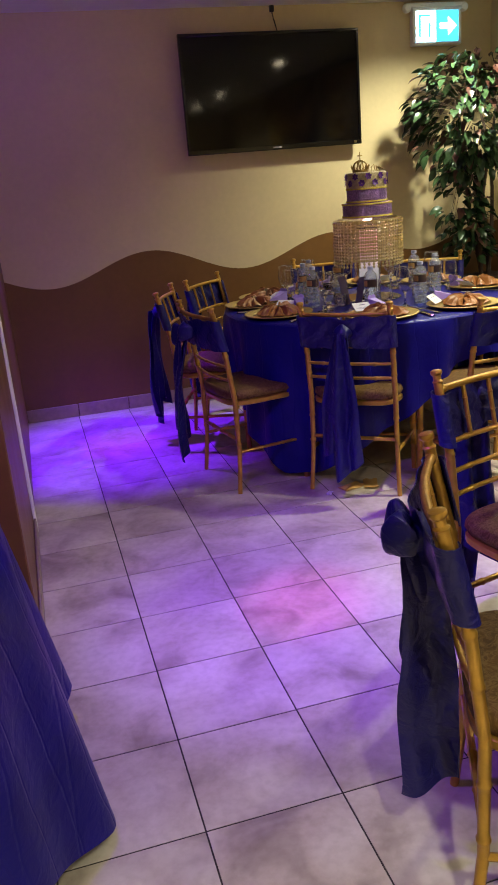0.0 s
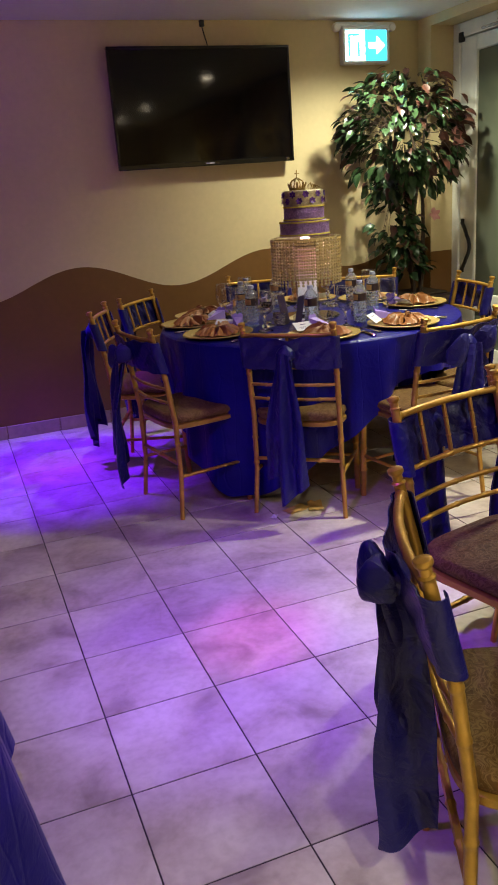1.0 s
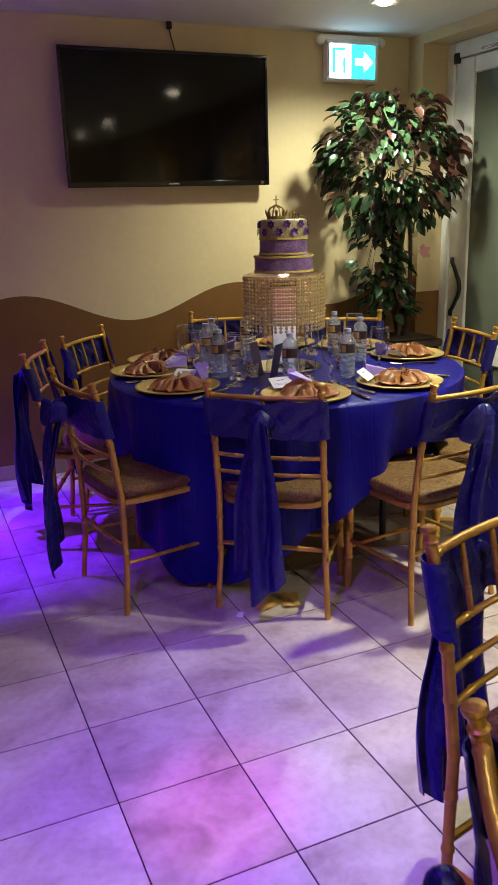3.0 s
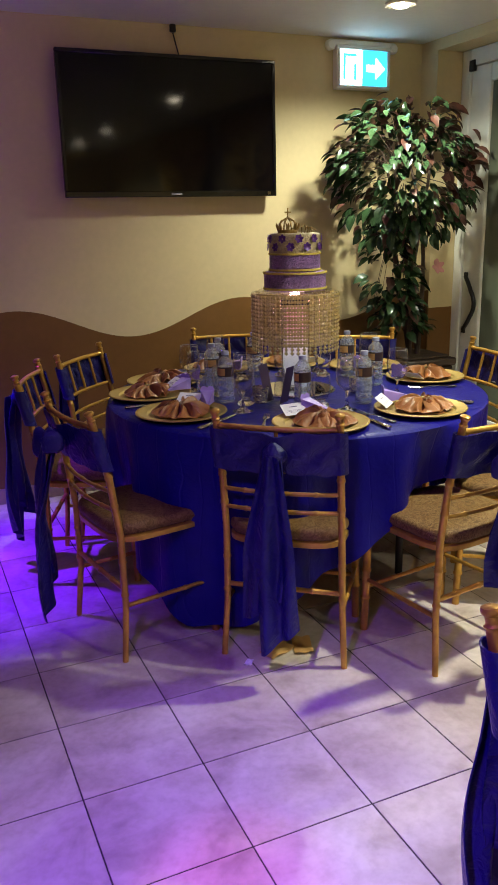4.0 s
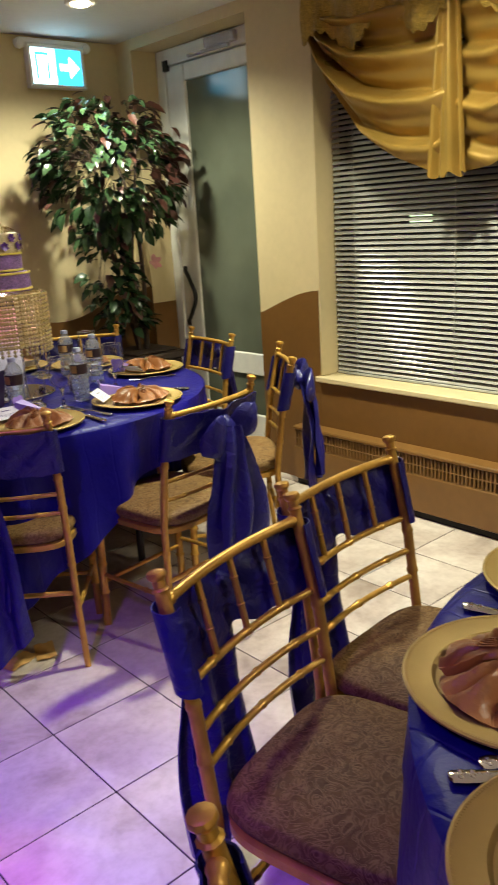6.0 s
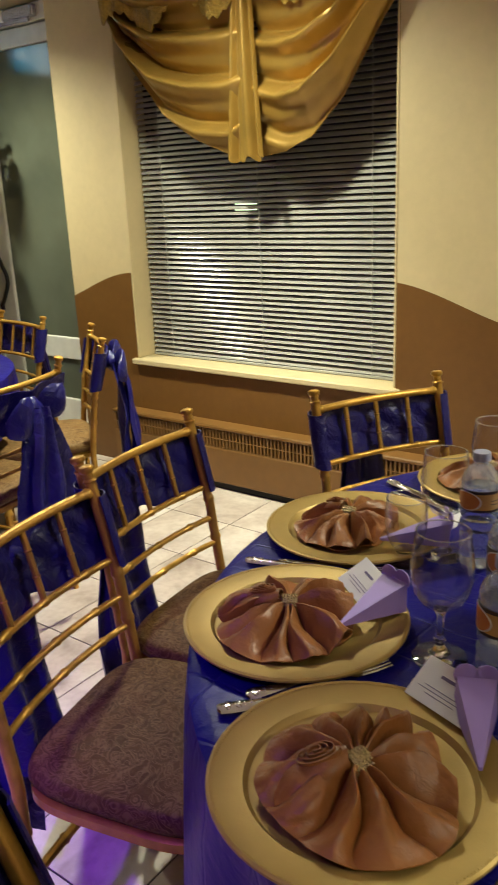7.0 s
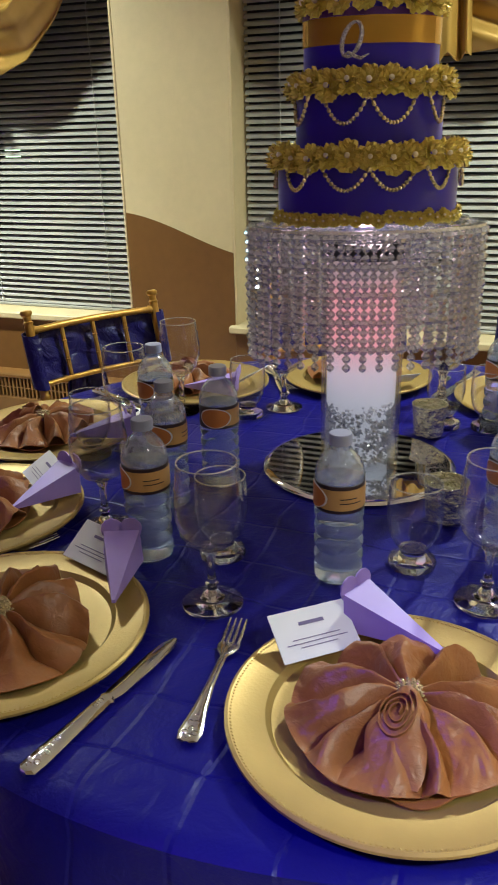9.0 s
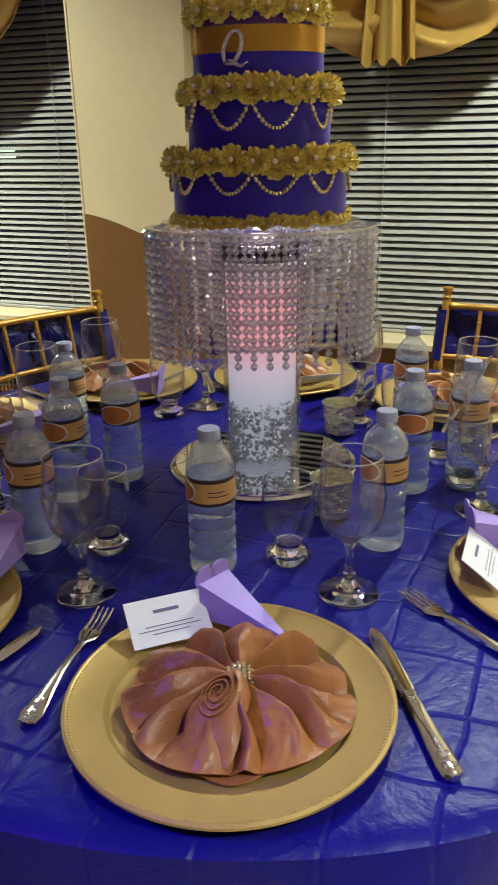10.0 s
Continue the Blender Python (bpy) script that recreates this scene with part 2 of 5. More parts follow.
M = dict(
    tile=stone_tile("beige_tile"),
    grout=material("grout", (0.045, 0.034, 0.032), 0.9, 0, 60, 0.3, 0.3, 200),
    cream=material("cream_wall_paint", (0.62, 0.505, 0.285), 0.6, 0, 30, 0.05, 0.08, 160),
    brown=material("brown_wall_paint", (0.165, 0.075, 0.016), 0.45, 0, 30, 0.10, 0.08, 160),
    ceiling=material("ceiling_paint", (0.72, 0.70, 0.66), 0.7, 0, 30, 0.04, 0.1, 200),
    skirting=material("skirting_tile", (0.30, 0.21, 0.17), 0.4, 0, 25, 0.25, 0.1, 60),
    white=material("white_paint", (0.80, 0.79, 0.73), 0.4, 0, 14, 0.10, 0.08, 50),
    bezel=material("piano_black", (0.003, 0.003, 0.0035), 0.18, 0, 20, 0.1),
    black=material("black_plastic", (0.010, 0.010, 0.011), 0.35, 0, 60, 0.2),
    screen=material("screen_glass", (0.002, 0.002, 0.003), 0.07, 0, 20, 0.1, specular_ior_level=0.30),
    gold=material("gold_chair_paint", (0.52, 0.29, 0.050), 0.34, 0.55, 35, 0.28, 0.12, 120),
    goldmetal=material("gold_charger", (0.45, 0.310, 0.092), 0.40, 0.45, 25, 0.10, 0.05, 300),
    goldflower=material("gold_foil", (0.98, 0.70, 0.18), 0.24, 0.35, 60, 0.30, 0.3, 150),
    goldsatin=cloth("gold_satin", (0.40, 0.245, 0.050), 0.30, 0.07, 0, 0.8, 10),
    lace=material("gold_sequin_lace", (0.40, 0.26, 0.05), 0.30, 0.5, 90, 0.5, 0.9, 160),
    blue=cloth("navy_taffeta", (0.012, 0.010, 0.115), 0.32, 0.50, 0, 0.34, 24),
    table=cloth("royal_blue_pintuck", (0.008, 0.006, 0.165), 0.36, 0.16, 0.095, 0.16, 22),
    copper=cloth("copper_satin", (0.300, 0.118, 0.034), 0.37, 0.24, 0, 0.45, 65),
    brocade=brocade("brown_brocade"),
    paper=material("white_card", (0.78, 0.77, 0.80), 0.6, 0, 40, 0.03),
    ink=material("dark_ink", (0.16, 0.13, 0.26), 0.6, 0, 40, 0.1),
    lilac=material("lilac_card", (0.36, 0.25, 0.68), 0.5, 0, 30, 0.06),
    steel=material("steel", (0.74, 0.73, 0.72), 0.09, 1.0, 40, 0.06),
    rhine=material("rhinestone", (0.60, 0.47, 0.24), 0.20, 0.5, 220, 0.25, 0.5, 320),
    toplace=material("gold_lace_icing", (0.50, 0.40, 0.24), 0.4, 0.2, 90, 0.35, 0.5, 160),
    goldbead=material("gold_bead", (0.84, 0.70, 0.42), 0.14, 0.65, 60, 0.08),
    pearl=material("pearl", (0.80, 0.72, 0.62), 0.22, 0.1, 60, 0.08),
    icing=material("royal_blue_fondant", (0.030, 0.012, 0.48), 0.28, 0, 12, 0.10, 0.03, 40),
    purple=material("purple_glitter", (0.27, 0.15, 0.40), 0.40, 0.3, 120, 0.6, 0.8, 260),
    ribbon=material("gold_ribbon", (0.62, 0.36, 0.06), 0.24, 0.7, 12, 0.12),
    antique=material("antique_gold", (0.34, 0.22, 0.07), 0.35, 0.6, 60, 0.3, 0.3, 120),
    menu=material("menu_card_print", (0.030, 0.012, 0.055), 0.5, 0, 40, 0.3),
    violet=material("violet_ribbon", (0.10, 0.025, 0.24), 0.35, 0.1, 90, 0.3),
    silver=material("silver_glitter", (0.70, 0.68, 0.78), 0.25, 0.7, 200, 0.3, 0.6, 300),
    # white milk in crystal and ice stands in for light they would refract
    crystal=thin_glass("crystal", (0.98, 0.98, 1.0), 0.90, 0.30, (1.0, 1.0, 1.0), 0.05, 0.34, 1.6, 0.5),
    ice=thin_glass("acrylic_ice", (0.97, 0.97, 0.97), 0.90, 0.25, (1.0, 1.0, 1.0), 0.06, 0.30, 1.6, 0.5),
    goldcrystal=thin_glass("amber_crystal", (0.97, 0.88, 0.60), 0.88, 0.60, (1.0, 0.85, 0.38), 0.12, 0.36, 1.6, 0.5),
    clear=thin_glass("clear_glass", (0.99, 0.99, 1), 0.95, 0.0, (0.92, 0.94, 1.0), 0.03, 0.035, 3.0, 0.5),
    # white mixed into the rim's colour paints the bright line of refracted lamps
    rim=thin_glass("glass_rim_glint", (1, 1, 1), 0.95, 0.25, (0.95, 0.95, 1.0), 0.05, 0.30, 2.0),
    solid=glass("solid_glass", (1, 1, 1), 0.0, 1.45),
    water=glass("bottled_water", (0.76, 0.86, 1.0), 0.02, 1.25, 0.86),
    neck=thin_glass("bottle_neck", (0.93, 0.95, 1.0), 0.90, 0.20, (0.80, 0.85, 0.97), 0.04, 0.16, 2.0, 0.4),
    cap=material("bottle_cap", (0.34, 0.36, 0.52), 0.35, 0, 30, 0.05),
    label=material("dark_label", (0.035, 0.018, 0.020), 0.4, 0, 30, 0.15),
    tan=material("tan_label", (0.52, 0.30, 0.10), 0.45, 0, 25, 0.15),
    orange=material("orange_label", (0.55, 0.20, 0.05), 0.45, 0, 25, 0.2),
    mirror=material("mirror", (0.85, 0.85, 0.85), 0.02, 1.0, 5, 0.02),
    votive=material("mercury_glass", (0.80, 0.72, 0.54), 0.14, 0.85, 90, 0.35, 0.9, 110),
    leaf=material("green_leaf", (0.034, 0.068, 0.028), 0.24, 0, 40, 0.45, 0.15, 60),
    wine=material("burgundy_leaf", (0.070, 0.026, 0.018), 0.38, 0, 40, 0.45, 0.15, 60),
    pink=material("pink_petal", (0.55, 0.25, 0.25), 0.5, 0, 40, 0.2),
    bark=material("bark", (0.055, 0.033, 0.020), 0.8, 0, 30, 0.4, 0.6, 60),
    pot=material("dark_planter", (0.040, 0.022, 0.015), 0.5, 0, 20, 0.3, 0.15, 40),
    slat=material("blind_slat", (0.38, 0.375, 0.335), 0.13, 0, 20, 0.05),
    night=material("night_outside", (0.010, 0.012, 0.012), 0.6, 0, 2, 0.4),
    pane=thin_glass("window_pane", (0.9, 0.92, 0.92), 0.9, 0.0, (1, 1, 1), 0.01, 0.05, 3.0),
    doorpane=material("dusty_door_pane", (0.13, 0.145, 0.105), 0.14, 0, 3, 0.28, 0.03, 6),
    heater=material("brown_heater_enamel", (0.18, 0.085, 0.020), 0.4, 0, 25, 0.10),
    dark=material("dark_gap", (0.012, 0.010, 0.008), 0.8, 0, 30, 0.2),
)
M["goldsatin"].node_tree.nodes["Principled BSDF"].inputs["Metallic"].default_value = 0.45
M["sign"] = glow("exit_sign_panel", (0.04, 0.50, 0.80), 3.2)
M["signwhite"] = glow("exit_sign_white", (0.80, 0.97, 1.0), 5.0)
M["streetsign"] = glow("street_sign_glow", (0.75, 1.0, 0.55), 2.2)
M["bulb"] = glow("lamp_glow", (1.0, 0.85, 0.6), 40)

# ---- mesh helpers ----


def join(*shapes):
    verts, faces = [], []
    for v, f in shapes:
        n = len(verts)
        verts += [tuple(p) for p in v]
        faces += [tuple(i + n for i in face) for face in f]
    return verts, faces


def moved(shape, m):
    return [tuple(m @ Vector(p)) for p in shape[0]], shape[1]


def lathe(profile, seg=32):
    """Turns (radius, height) pairs about z."""
    verts, rings = [], []
    for r, z in profile:
        if r < 1e-6:
            rings.append([len(verts)] * seg)
            verts.append((0, 0, z))
        else:
            rings.append(list(range(len(verts), len(verts) + seg)))
            verts += [(r * math.cos(2 * math.pi * k / seg), r * math.sin(2 * math.pi * k / seg), z) for k in range(seg)]
    faces = []
    for a, b in zip(rings, rings[1:]):
        for k in range(seg):
            j = (k + 1) % seg
            face = list(dict.fromkeys((a[k], a[j], b[j], b[k])))
            if len(face) > 2:
                faces.append(tuple(face))
    return verts, faces


def tube(path, radius, seg=8, flat=1.0):
    """A closed rod along points; radius is one number or one a point."""
    pts = [Vector(p) for p in path]
    rad = radius if isinstance(radius, (list, tuple)) else [radius] * len(pts)
    verts, faces = [], []
    up = Vector((0, 0, 1))
    for i, p in enumerate(pts):
        d = (pts[min(i + 1, len(pts) - 1)] - pts[max(i - 1, 0)]).normalized()
        side = d.cross(up if abs(d.z) < 0.95 else Vector((0, 1, 0))).normalized()
        top = side.cross(d)
        verts += [tuple(p + rad[i] * (math.cos(2 * math.pi * k / seg) * side + flat * math.sin(2 * math.pi * k / seg) * top)) for k in range(seg)]
    for i in range(len(pts) - 1):
        for k in range(seg):
            j = (k + 1) % seg
            faces.append((i * seg + k, i * seg + j, (i + 1) * seg + j, (i + 1) * seg + k))
    faces.append(tuple(range(seg))[::-1])
    faces.append(tuple(range((len(pts) - 1) * seg, len(pts) * seg)))
    return verts, faces


def slab(x0, x1, y0, y1, z0, z1, b=0.004):
    """A box with chamfered edges."""
    b = min(b, (x1 - x0) / 3, (y1 - y0) / 3, (z1 - z0) / 3)
    bm = bmesh.new()
    bmesh.ops.create_cube(bm, size=1)
    for v in bm.verts:
        v.co = ((x0 + x1) / 2 + v.co.x * (x1 - x0), (y0 + y1) / 2 + v.co.y * (y1 - y0), (z0 + z1) / 2 + v.co.z * (z1 - z0))
    if b > 0:
        bmesh.ops.bevel(bm, geom=bm.edges[:], offset=b, segments=1, affect="EDGES")
    bm.verts.index_update()
    out = [tuple(v.co) for v in bm.verts], [tuple(v.index for v in f.verts) for f in bm.faces]
    bm.free()
    return out


def sheet(fn, nu, nv, thick=0.003):
    """A cloth or board: fn(u, v) gives the middle surface, thickened both ways."""
    p = np.array([[fn(u / nu, v / nv) for v in range(nv + 1)] for u in range(nu + 1)], float)
    du, dv = np.gradient(p, axis=0), np.gradient(p, axis=1)
    n = np.cross(du, dv)
    n /= np.linalg.norm(n, axis=2, keepdims=True) + 1e-9
    a, b = (p + n * thick / 2).reshape(-1, 3), (p - n * thick / 2).reshape(-1, 3)
    w, off = nv + 1, (nu + 1) * (nv + 1)
    faces = []
    for i in range(nu):
        for j in range(nv):
            q = (i * w + j, (i + 1) * w + j, (i + 1) * w + j + 1, i * w + j + 1)
            faces.append(q)
            faces.append(tuple(k + off for k in q[::-1]))
    rim = [i * w for i in range(nu + 1)] + [nu * w + j for j in range(1, w)] + [i * w + nv for i in range(nu - 1, -1, -1)] + [j for j in range(nv - 1, 0, -1)]
    for i, j in zip(rim, rim[1:] + rim[:1]):
        faces.append((i, i + off, j + off, j))
    return [tuple(v) for v in np.vstack([a, b])], faces


def prism(outline, z0, z1):
    """An upright prism on a plan outline."""
    n = len(outline)
    verts = [(x, y, z0) for x, y in outline] + [(x, y, z1) for x, y in outline]
    return verts, [tuple(range(n))[::-1], tuple(range(n, 2 * n))] + [(i, (i + 1) % n, n + (i + 1) % n, n + i) for i in range(n)]


def data_of(name, shape, mat, smooth=True):
    me = bpy.data.meshes.new(name)
    me.from_pydata([tuple(v) for v in shape[0]], [], shape[1])
    bm = bmesh.new()
    bm.from_mesh(me)
    bmesh.ops.recalc_face_normals(bm, faces=bm.faces)
    bm.to_mesh(me)
    bm.free()
    if smooth:
        me.shade_smooth()
        me.set_sharp_from_angle(angle=radians(38))
    me.materials.append(mat)
    return me


def part(name, shape, mat, parent=None, label="", smooth=True):
    ob = new(name, shape if isinstance(shape, bpy.types.Mesh) else data_of(name, shape, mat, smooth))
    ob.parent = parent
    return tagged(ob, label) if label else ob


def thing(name, label, category, group="", kind="", at=None):
    ob = new(name)
    ob.empty_display_size = 0.1
    if at is not None:
        ob.matrix_basis = at
    return tagged(ob, label, category, group, kind)


def structure(name, shape, mat, label, category="wall", smooth=False):
    return tagged(part(name, shape, mat, None, "", smooth), label, category, "", "structure")


# ---- the room ----
P = 0.335


def north_wave(x):
    return 0.935 + 0.088 * math.cos(2 * math.pi * (x - 0.60) / 1.28)


def east_wave(y):
    return 0.935 + 0.085 * math.cos(2 * math.pi * (y - 0.84) / 1.36)


structure("ground", slab(WEST_X - 0.2, WALL_X + 1.2, BACK_Y - 0.2, WALL_Y + 0.2, -0.2, -0.0026, 0), M["grout"], "dark cement grout bed under the floor tiles", "floor")
structure("ceiling", slab(WEST_X - 0.2, WALL_X + 0.4, BACK_Y - 0.2, WALL_Y + 0.2, CEIL, CEIL + 0.15, 0), M["ceiling"], "plain off-white painted ceiling", "ceiling")
structure("wall_north", slab(WEST_X, WALL_X + 0.4, WALL_Y, WALL_Y + 0.2, 0, CEIL, 0), M["cream"], "cream painted wall behind the television", "wall")


def dado(name, wave, a, b, put, label):
    """Brown paint up to a wavy line, 3 mm proud of the wall."""
    n = max(2, int((b - a) / 0.03))
    low = [(a + (b - a) * i / n, 0.0) for i in range(n + 1)]
    top = [(s, wave(s)) for s, _ in low]
    verts = [put(s, 0.0, d) for d in (0, 1) for s, _ in low] + [put(s, z, d) for d in (0, 1) for s, z in top]
    k = n + 1
    faces = []
    for i in range(n):
        faces += [(k + i, k + i + 1, 3 * k + i + 1, 3 * k + i), (2 * k + i, 2 * k + i + 1, 3 * k + i + 1, 3 * k + i), (i, i + 1, 2 * k + i + 1, 2 * k + i)]
    faces += [(0, k, 3 * k, 2 * k), (n, k + n, 3 * k + n, 2 * k + n)]
    return structure(name, (verts, faces), M["brown"], label, "wall paint")


dado("trim_north_dado", north_wave, FLOOR_W, WALL_X, lambda s, z, d: (s, WALL_Y - 0.003 * d, z), "dark brown painted dado with a wavy top edge")

W1, W2, SILL, HEAD = (-0.59, 0.866), (-2.50, -1.046), 0.56, 2.20
DOOR = (1.30, 2.30)
x0, x1 = WALL_X, WALL_X + 0.2
walls = [(DOOR[1], WALL_Y, 0, CEIL), (DOOR[0], DOOR[1], 2.36, CEIL), (W1[1], DOOR[0], 0, CEIL), (W2[1], W1[0], 0, CEIL), (BACK_Y, W2[0], 0, CEIL)]
for lo, hi in (W1, W2):
    walls += [(lo, hi, 0, SILL), (lo, hi, HEAD, CEIL)]
structure("wall_east", join(*[slab(x0, x1, a, b, c, d, 0) for a, b, c, d in walls]), M["cream"], "cream painted wall with two windows and a door", "wall")
for a, b in ((W1[1], DOOR[0]), (W2[1], W1[0]), (DOOR[1], WALL_Y - 0.003)):
    dado("trim_east_dado", east_wave, a, b, lambda s, z, d: (WALL_X - 0.003 * d, s, z), "dark brown painted dado with a wavy top edge")
for lo, hi in (W1, W2):
    structure("trim_below_window", slab(WALL_X - 0.003, WALL_X + 0.001, lo + 0.001, hi - 0.001, 0, SILL - 0.002, 0), M["brown"], "dark brown painted wall under the window", "wall paint")
structure("wall_west", slab(FLOOR_W - 0.14, FLOOR_W, -0.41, WALL_Y, 0, CEIL, 0.004), M["brown"], "dark brown painted partition wall end", "wall")
structure("wall_west_return", slab(WEST_X, FLOOR_W - 0.14, 0.0, 0.14, 0, CEIL, 0), M["cream"], "cream painted partition wall", "wall")
structure("wall_far_west", slab(WEST_X - 0.2, WEST_X, BACK_Y, WALL_Y, 0, CEIL, 0), M["cream"], "cream painted side wall", "wall")
structure("wall_south", slab(WEST_X, WALL_X + 0.4, BACK_Y - 0.2, BACK_Y, 0, CEIL, 0), M["cream"], "cream painted back wall", "wall")
casing = structure("trim_casing", slab(FLOOR_W - 0.16, FLOOR_W + 0.012, 0.56, 0.64, 0, 2.1, 0.006), M["white"], "white painted wooden door casing", "casing")
structure("baseboard_west", slab(FLOOR_W + 0.001, FLOOR_W + 0.012, -0.418, 0.555, 0, 0.08, 0.003), M["skirting"], "brown stone skirting tile", "baseboard")
base = tagged(new("baseboard_north"), "row of mottled brown stone skirting tiles", "baseboard", "", "structure")
xx = FLOOR_W + 0.002
while xx < 2.9:
    part("skirting_tile", slab(xx, xx + P - 0.004, WALL_Y - 0.016, WALL_Y - 0.0035, 0, 0.085, 0.003), M["skirting"], base, "", False)
    xx += P


def window(name, lo, hi):
    w = tagged(new(name), "dark night window with a white reveal behind blinds", "window", "", "structure")
    part("window_sill", slab(WALL_X - 0.03, WALL_X + 0.19, lo - 0.02, hi + 0.02, SILL - 0.001, SILL + 0.028, 0.006), M["cream"], w, "cream painted sill")
    d = 0.012
    part("reveal", slab(WALL_X - 0.004, WALL_X + 0.19, hi - d, hi - 0.0005, SILL + 0.029, HEAD, 0.003), M["cream"], w)
    part("reveal", slab(WALL_X - 0.004, WALL_X + 0.19, lo + 0.0005, lo + d, SILL + 0.029, HEAD, 0.003), M["cream"], w)
    part("reveal", slab(WALL_X - 0.004, WALL_X + 0.19, lo + d, hi - d, HEAD - d, HEAD - 0.0005, 0.003), M["cream"], w)
    for a, b in ((lo + d, (lo + hi) / 2), ((lo + hi) / 2, hi - d)):
        part("window_frame", join(slab(WALL_X + 0.165, WALL_X + 0.195, a, a + 0.04, SILL + 0.03, HEAD - d), slab(WALL_X + 0.165, WALL_X + 0.195, b - 0.04, b, SILL + 0.03, HEAD - d),
                                  slab(WALL_X + 0.165, WALL_X + 0.195, a + 0.04, b - 0.04, SILL + 0.03, SILL + 0.08), slab(WALL_X + 0.165, WALL_X + 0.195, a + 0.04, b - 0.04, HEAD - 0.06, HEAD - d)), M["dark"], w)
        part("pane", slab(WALL_X + 0.176, WALL_X + 0.182, a + 0.04, b - 0.04, SILL + 0.08, HEAD - 0.06, 0), M["pane"], w)
    return w


def blind(lo, hi):
    b = thing("window_blind", "white horizontal slat blind, closed to a tilt", "blind", "window blinds")
    lo, hi, x = lo + 0.02, hi - 0.02, WALL_X + 0.115
    a = radians(48)
    w = 0.0245

    def slat(u, v):
        s = (v - 0.5) * w
        return (s * math.cos(a), lo + (hi - lo) * u, s * math.sin(a) + 0.0028 * (1 - (2 * v - 1) ** 2))

    me = data_of("slat", sheet(slat, 1, 4, 0.0012), M["slat"])
    z = SILL + 0.055
    while z < HEAD - 0.06:
        ob = part("slat", me, None, b)
        ob.location = (x, 0, z + random.uniform(-0.0004, 0.0004))
        ob.rotation_euler = (random.uniform(-0.0006, 0.0006), 0, 0)
        z += 0.0250
    part("bottom_rail", slab(x - 0.014, x + 0.014, lo, hi, SILL + 0.029, SILL + 0.043, 0.003), M["slat"], b)
    part("head_rail", slab(x - 0.02, x + 0.02, lo, hi, HEAD - 0.055, HEAD - 0.013, 0.004), M["slat"], b)
    for f in (0.1, 0.5, 0.9):
        part("ladder_cord", tube([(x - 0.018, lo + (hi - lo) * f, SILL + 0.04), (x - 0.018, lo + (hi - lo) * f, HEAD - 0.03)], 0.0016, 6), M["slat"], b)
    return b


def swag(yc):
    s = thing("window_swag", "gold satin swag valance with sequin lace trim", "curtain", "window swags")
    ys = [-0.68, -0.57, -0.41, -0.27, -0.15, 0.0, 0.13, 0.30, 0.49, 0.70, 0.80]
    zs = [2.10, 1.957, 1.71, 1.575, 1.530, 1.515, 1.525, 1.60, 1.72, 1.946, 2.12]
    top = 2.34

    def half(u, v, right):
        y = np.interp(u, [0, 1], [-0.68, 0.0] if right else [0.0, 0.80])
        zb = float(np.interp(y, ys, zs))
        t = (u * 2 - 1)
        belly = 1 - t * t
        z = top + (zb - top) * v
        inner = u if right else 1 - u
        turn = 2 * math.pi * (5.0 * v ** 0.9 - 0.6 * belly * v + 0.16 * math.sin(4 * u) + 0.55 * inner) + (0.9 if right else 2.1)
        fold = math.sin(turn + 0.75 * math.sin(turn)) + 0.28 * math.sin(2.1 * turn + 1.2 + 3 * u) * (1 - v)
        deep = (0.35 + 1.1 * v * (1 - 0.72 * v)) * (0.40 + 0.60 * belly)
        x = WALL_X - 0.028 - 0.080 * (1 + fold) * deep * (1 - 0.7 * max(0, v - 0.86) / 0.14) - 0.022 * belly * v
        x -= 0.006 * math.sin(9 * y + 11 * v) * v
        return (x, yc + y, z)

    part("left_swag", sheet(lambda u, v: half(u, v, False), 72, 110, 0.004), M["goldsatin"], s)
    part("right_swag", sheet(lambda u, v: half(u, v, True), 72, 110, 0.004), M["goldsatin"], s)

    def jabot(u, v):
        y = -0.085 + 0.17 * u
        spread = 0.45 + 0.55 * v
        z = 2.30 + (1.508 - 2.30) * v + 0.012 * math.sin(u * 19)
        return (WALL_X - 0.088 - 0.022 * (math.sin(u * 2 * math.pi * 2.4 + 1.2 * math.sin(6 * u)) + 0.4 * math.sin(u * 17 + 2 * v)) * (0.4 + 0.6 * v), yc + 0.03 + (y) * spread, z)

    part("jabot", sheet(jabot, 48, 20, 0.004), M["goldsatin"], s)

    def lace(u, v):
        y = -0.66 + 1.44 * u
        z = 2.345 - (0.235 + 0.05 * math.sin(u * 2 * math.pi * 4) + 0.025 * abs(math.sin(u * 2 * math.pi * 16))) * v
        return (WALL_X - 0.105 - 0.015 * math.sin(u * 2 * math.pi * 5 + 3 * v) - 0.006 * math.sin(u * 90) * v, yc + y, z)

    part("lace_trim", sheet(lace, 120, 10, 0.004), M["lace"], s, "gold lace trim with sequins")
    part("curtain_pole", tube([(WALL_X - 0.07, yc - 0.78, 2.35), (WALL_X - 0.07, yc + 0.88, 2.35)], 0.016, 12), M["goldmetal"], s)
    for y in (-0.70, 0.80):
        part("pole_bracket", slab(WALL_X - 0.08, WALL_X, yc + y - 0.012, yc + y + 0.012, 2.335, 2.365), M["goldmetal"], s)
    return s


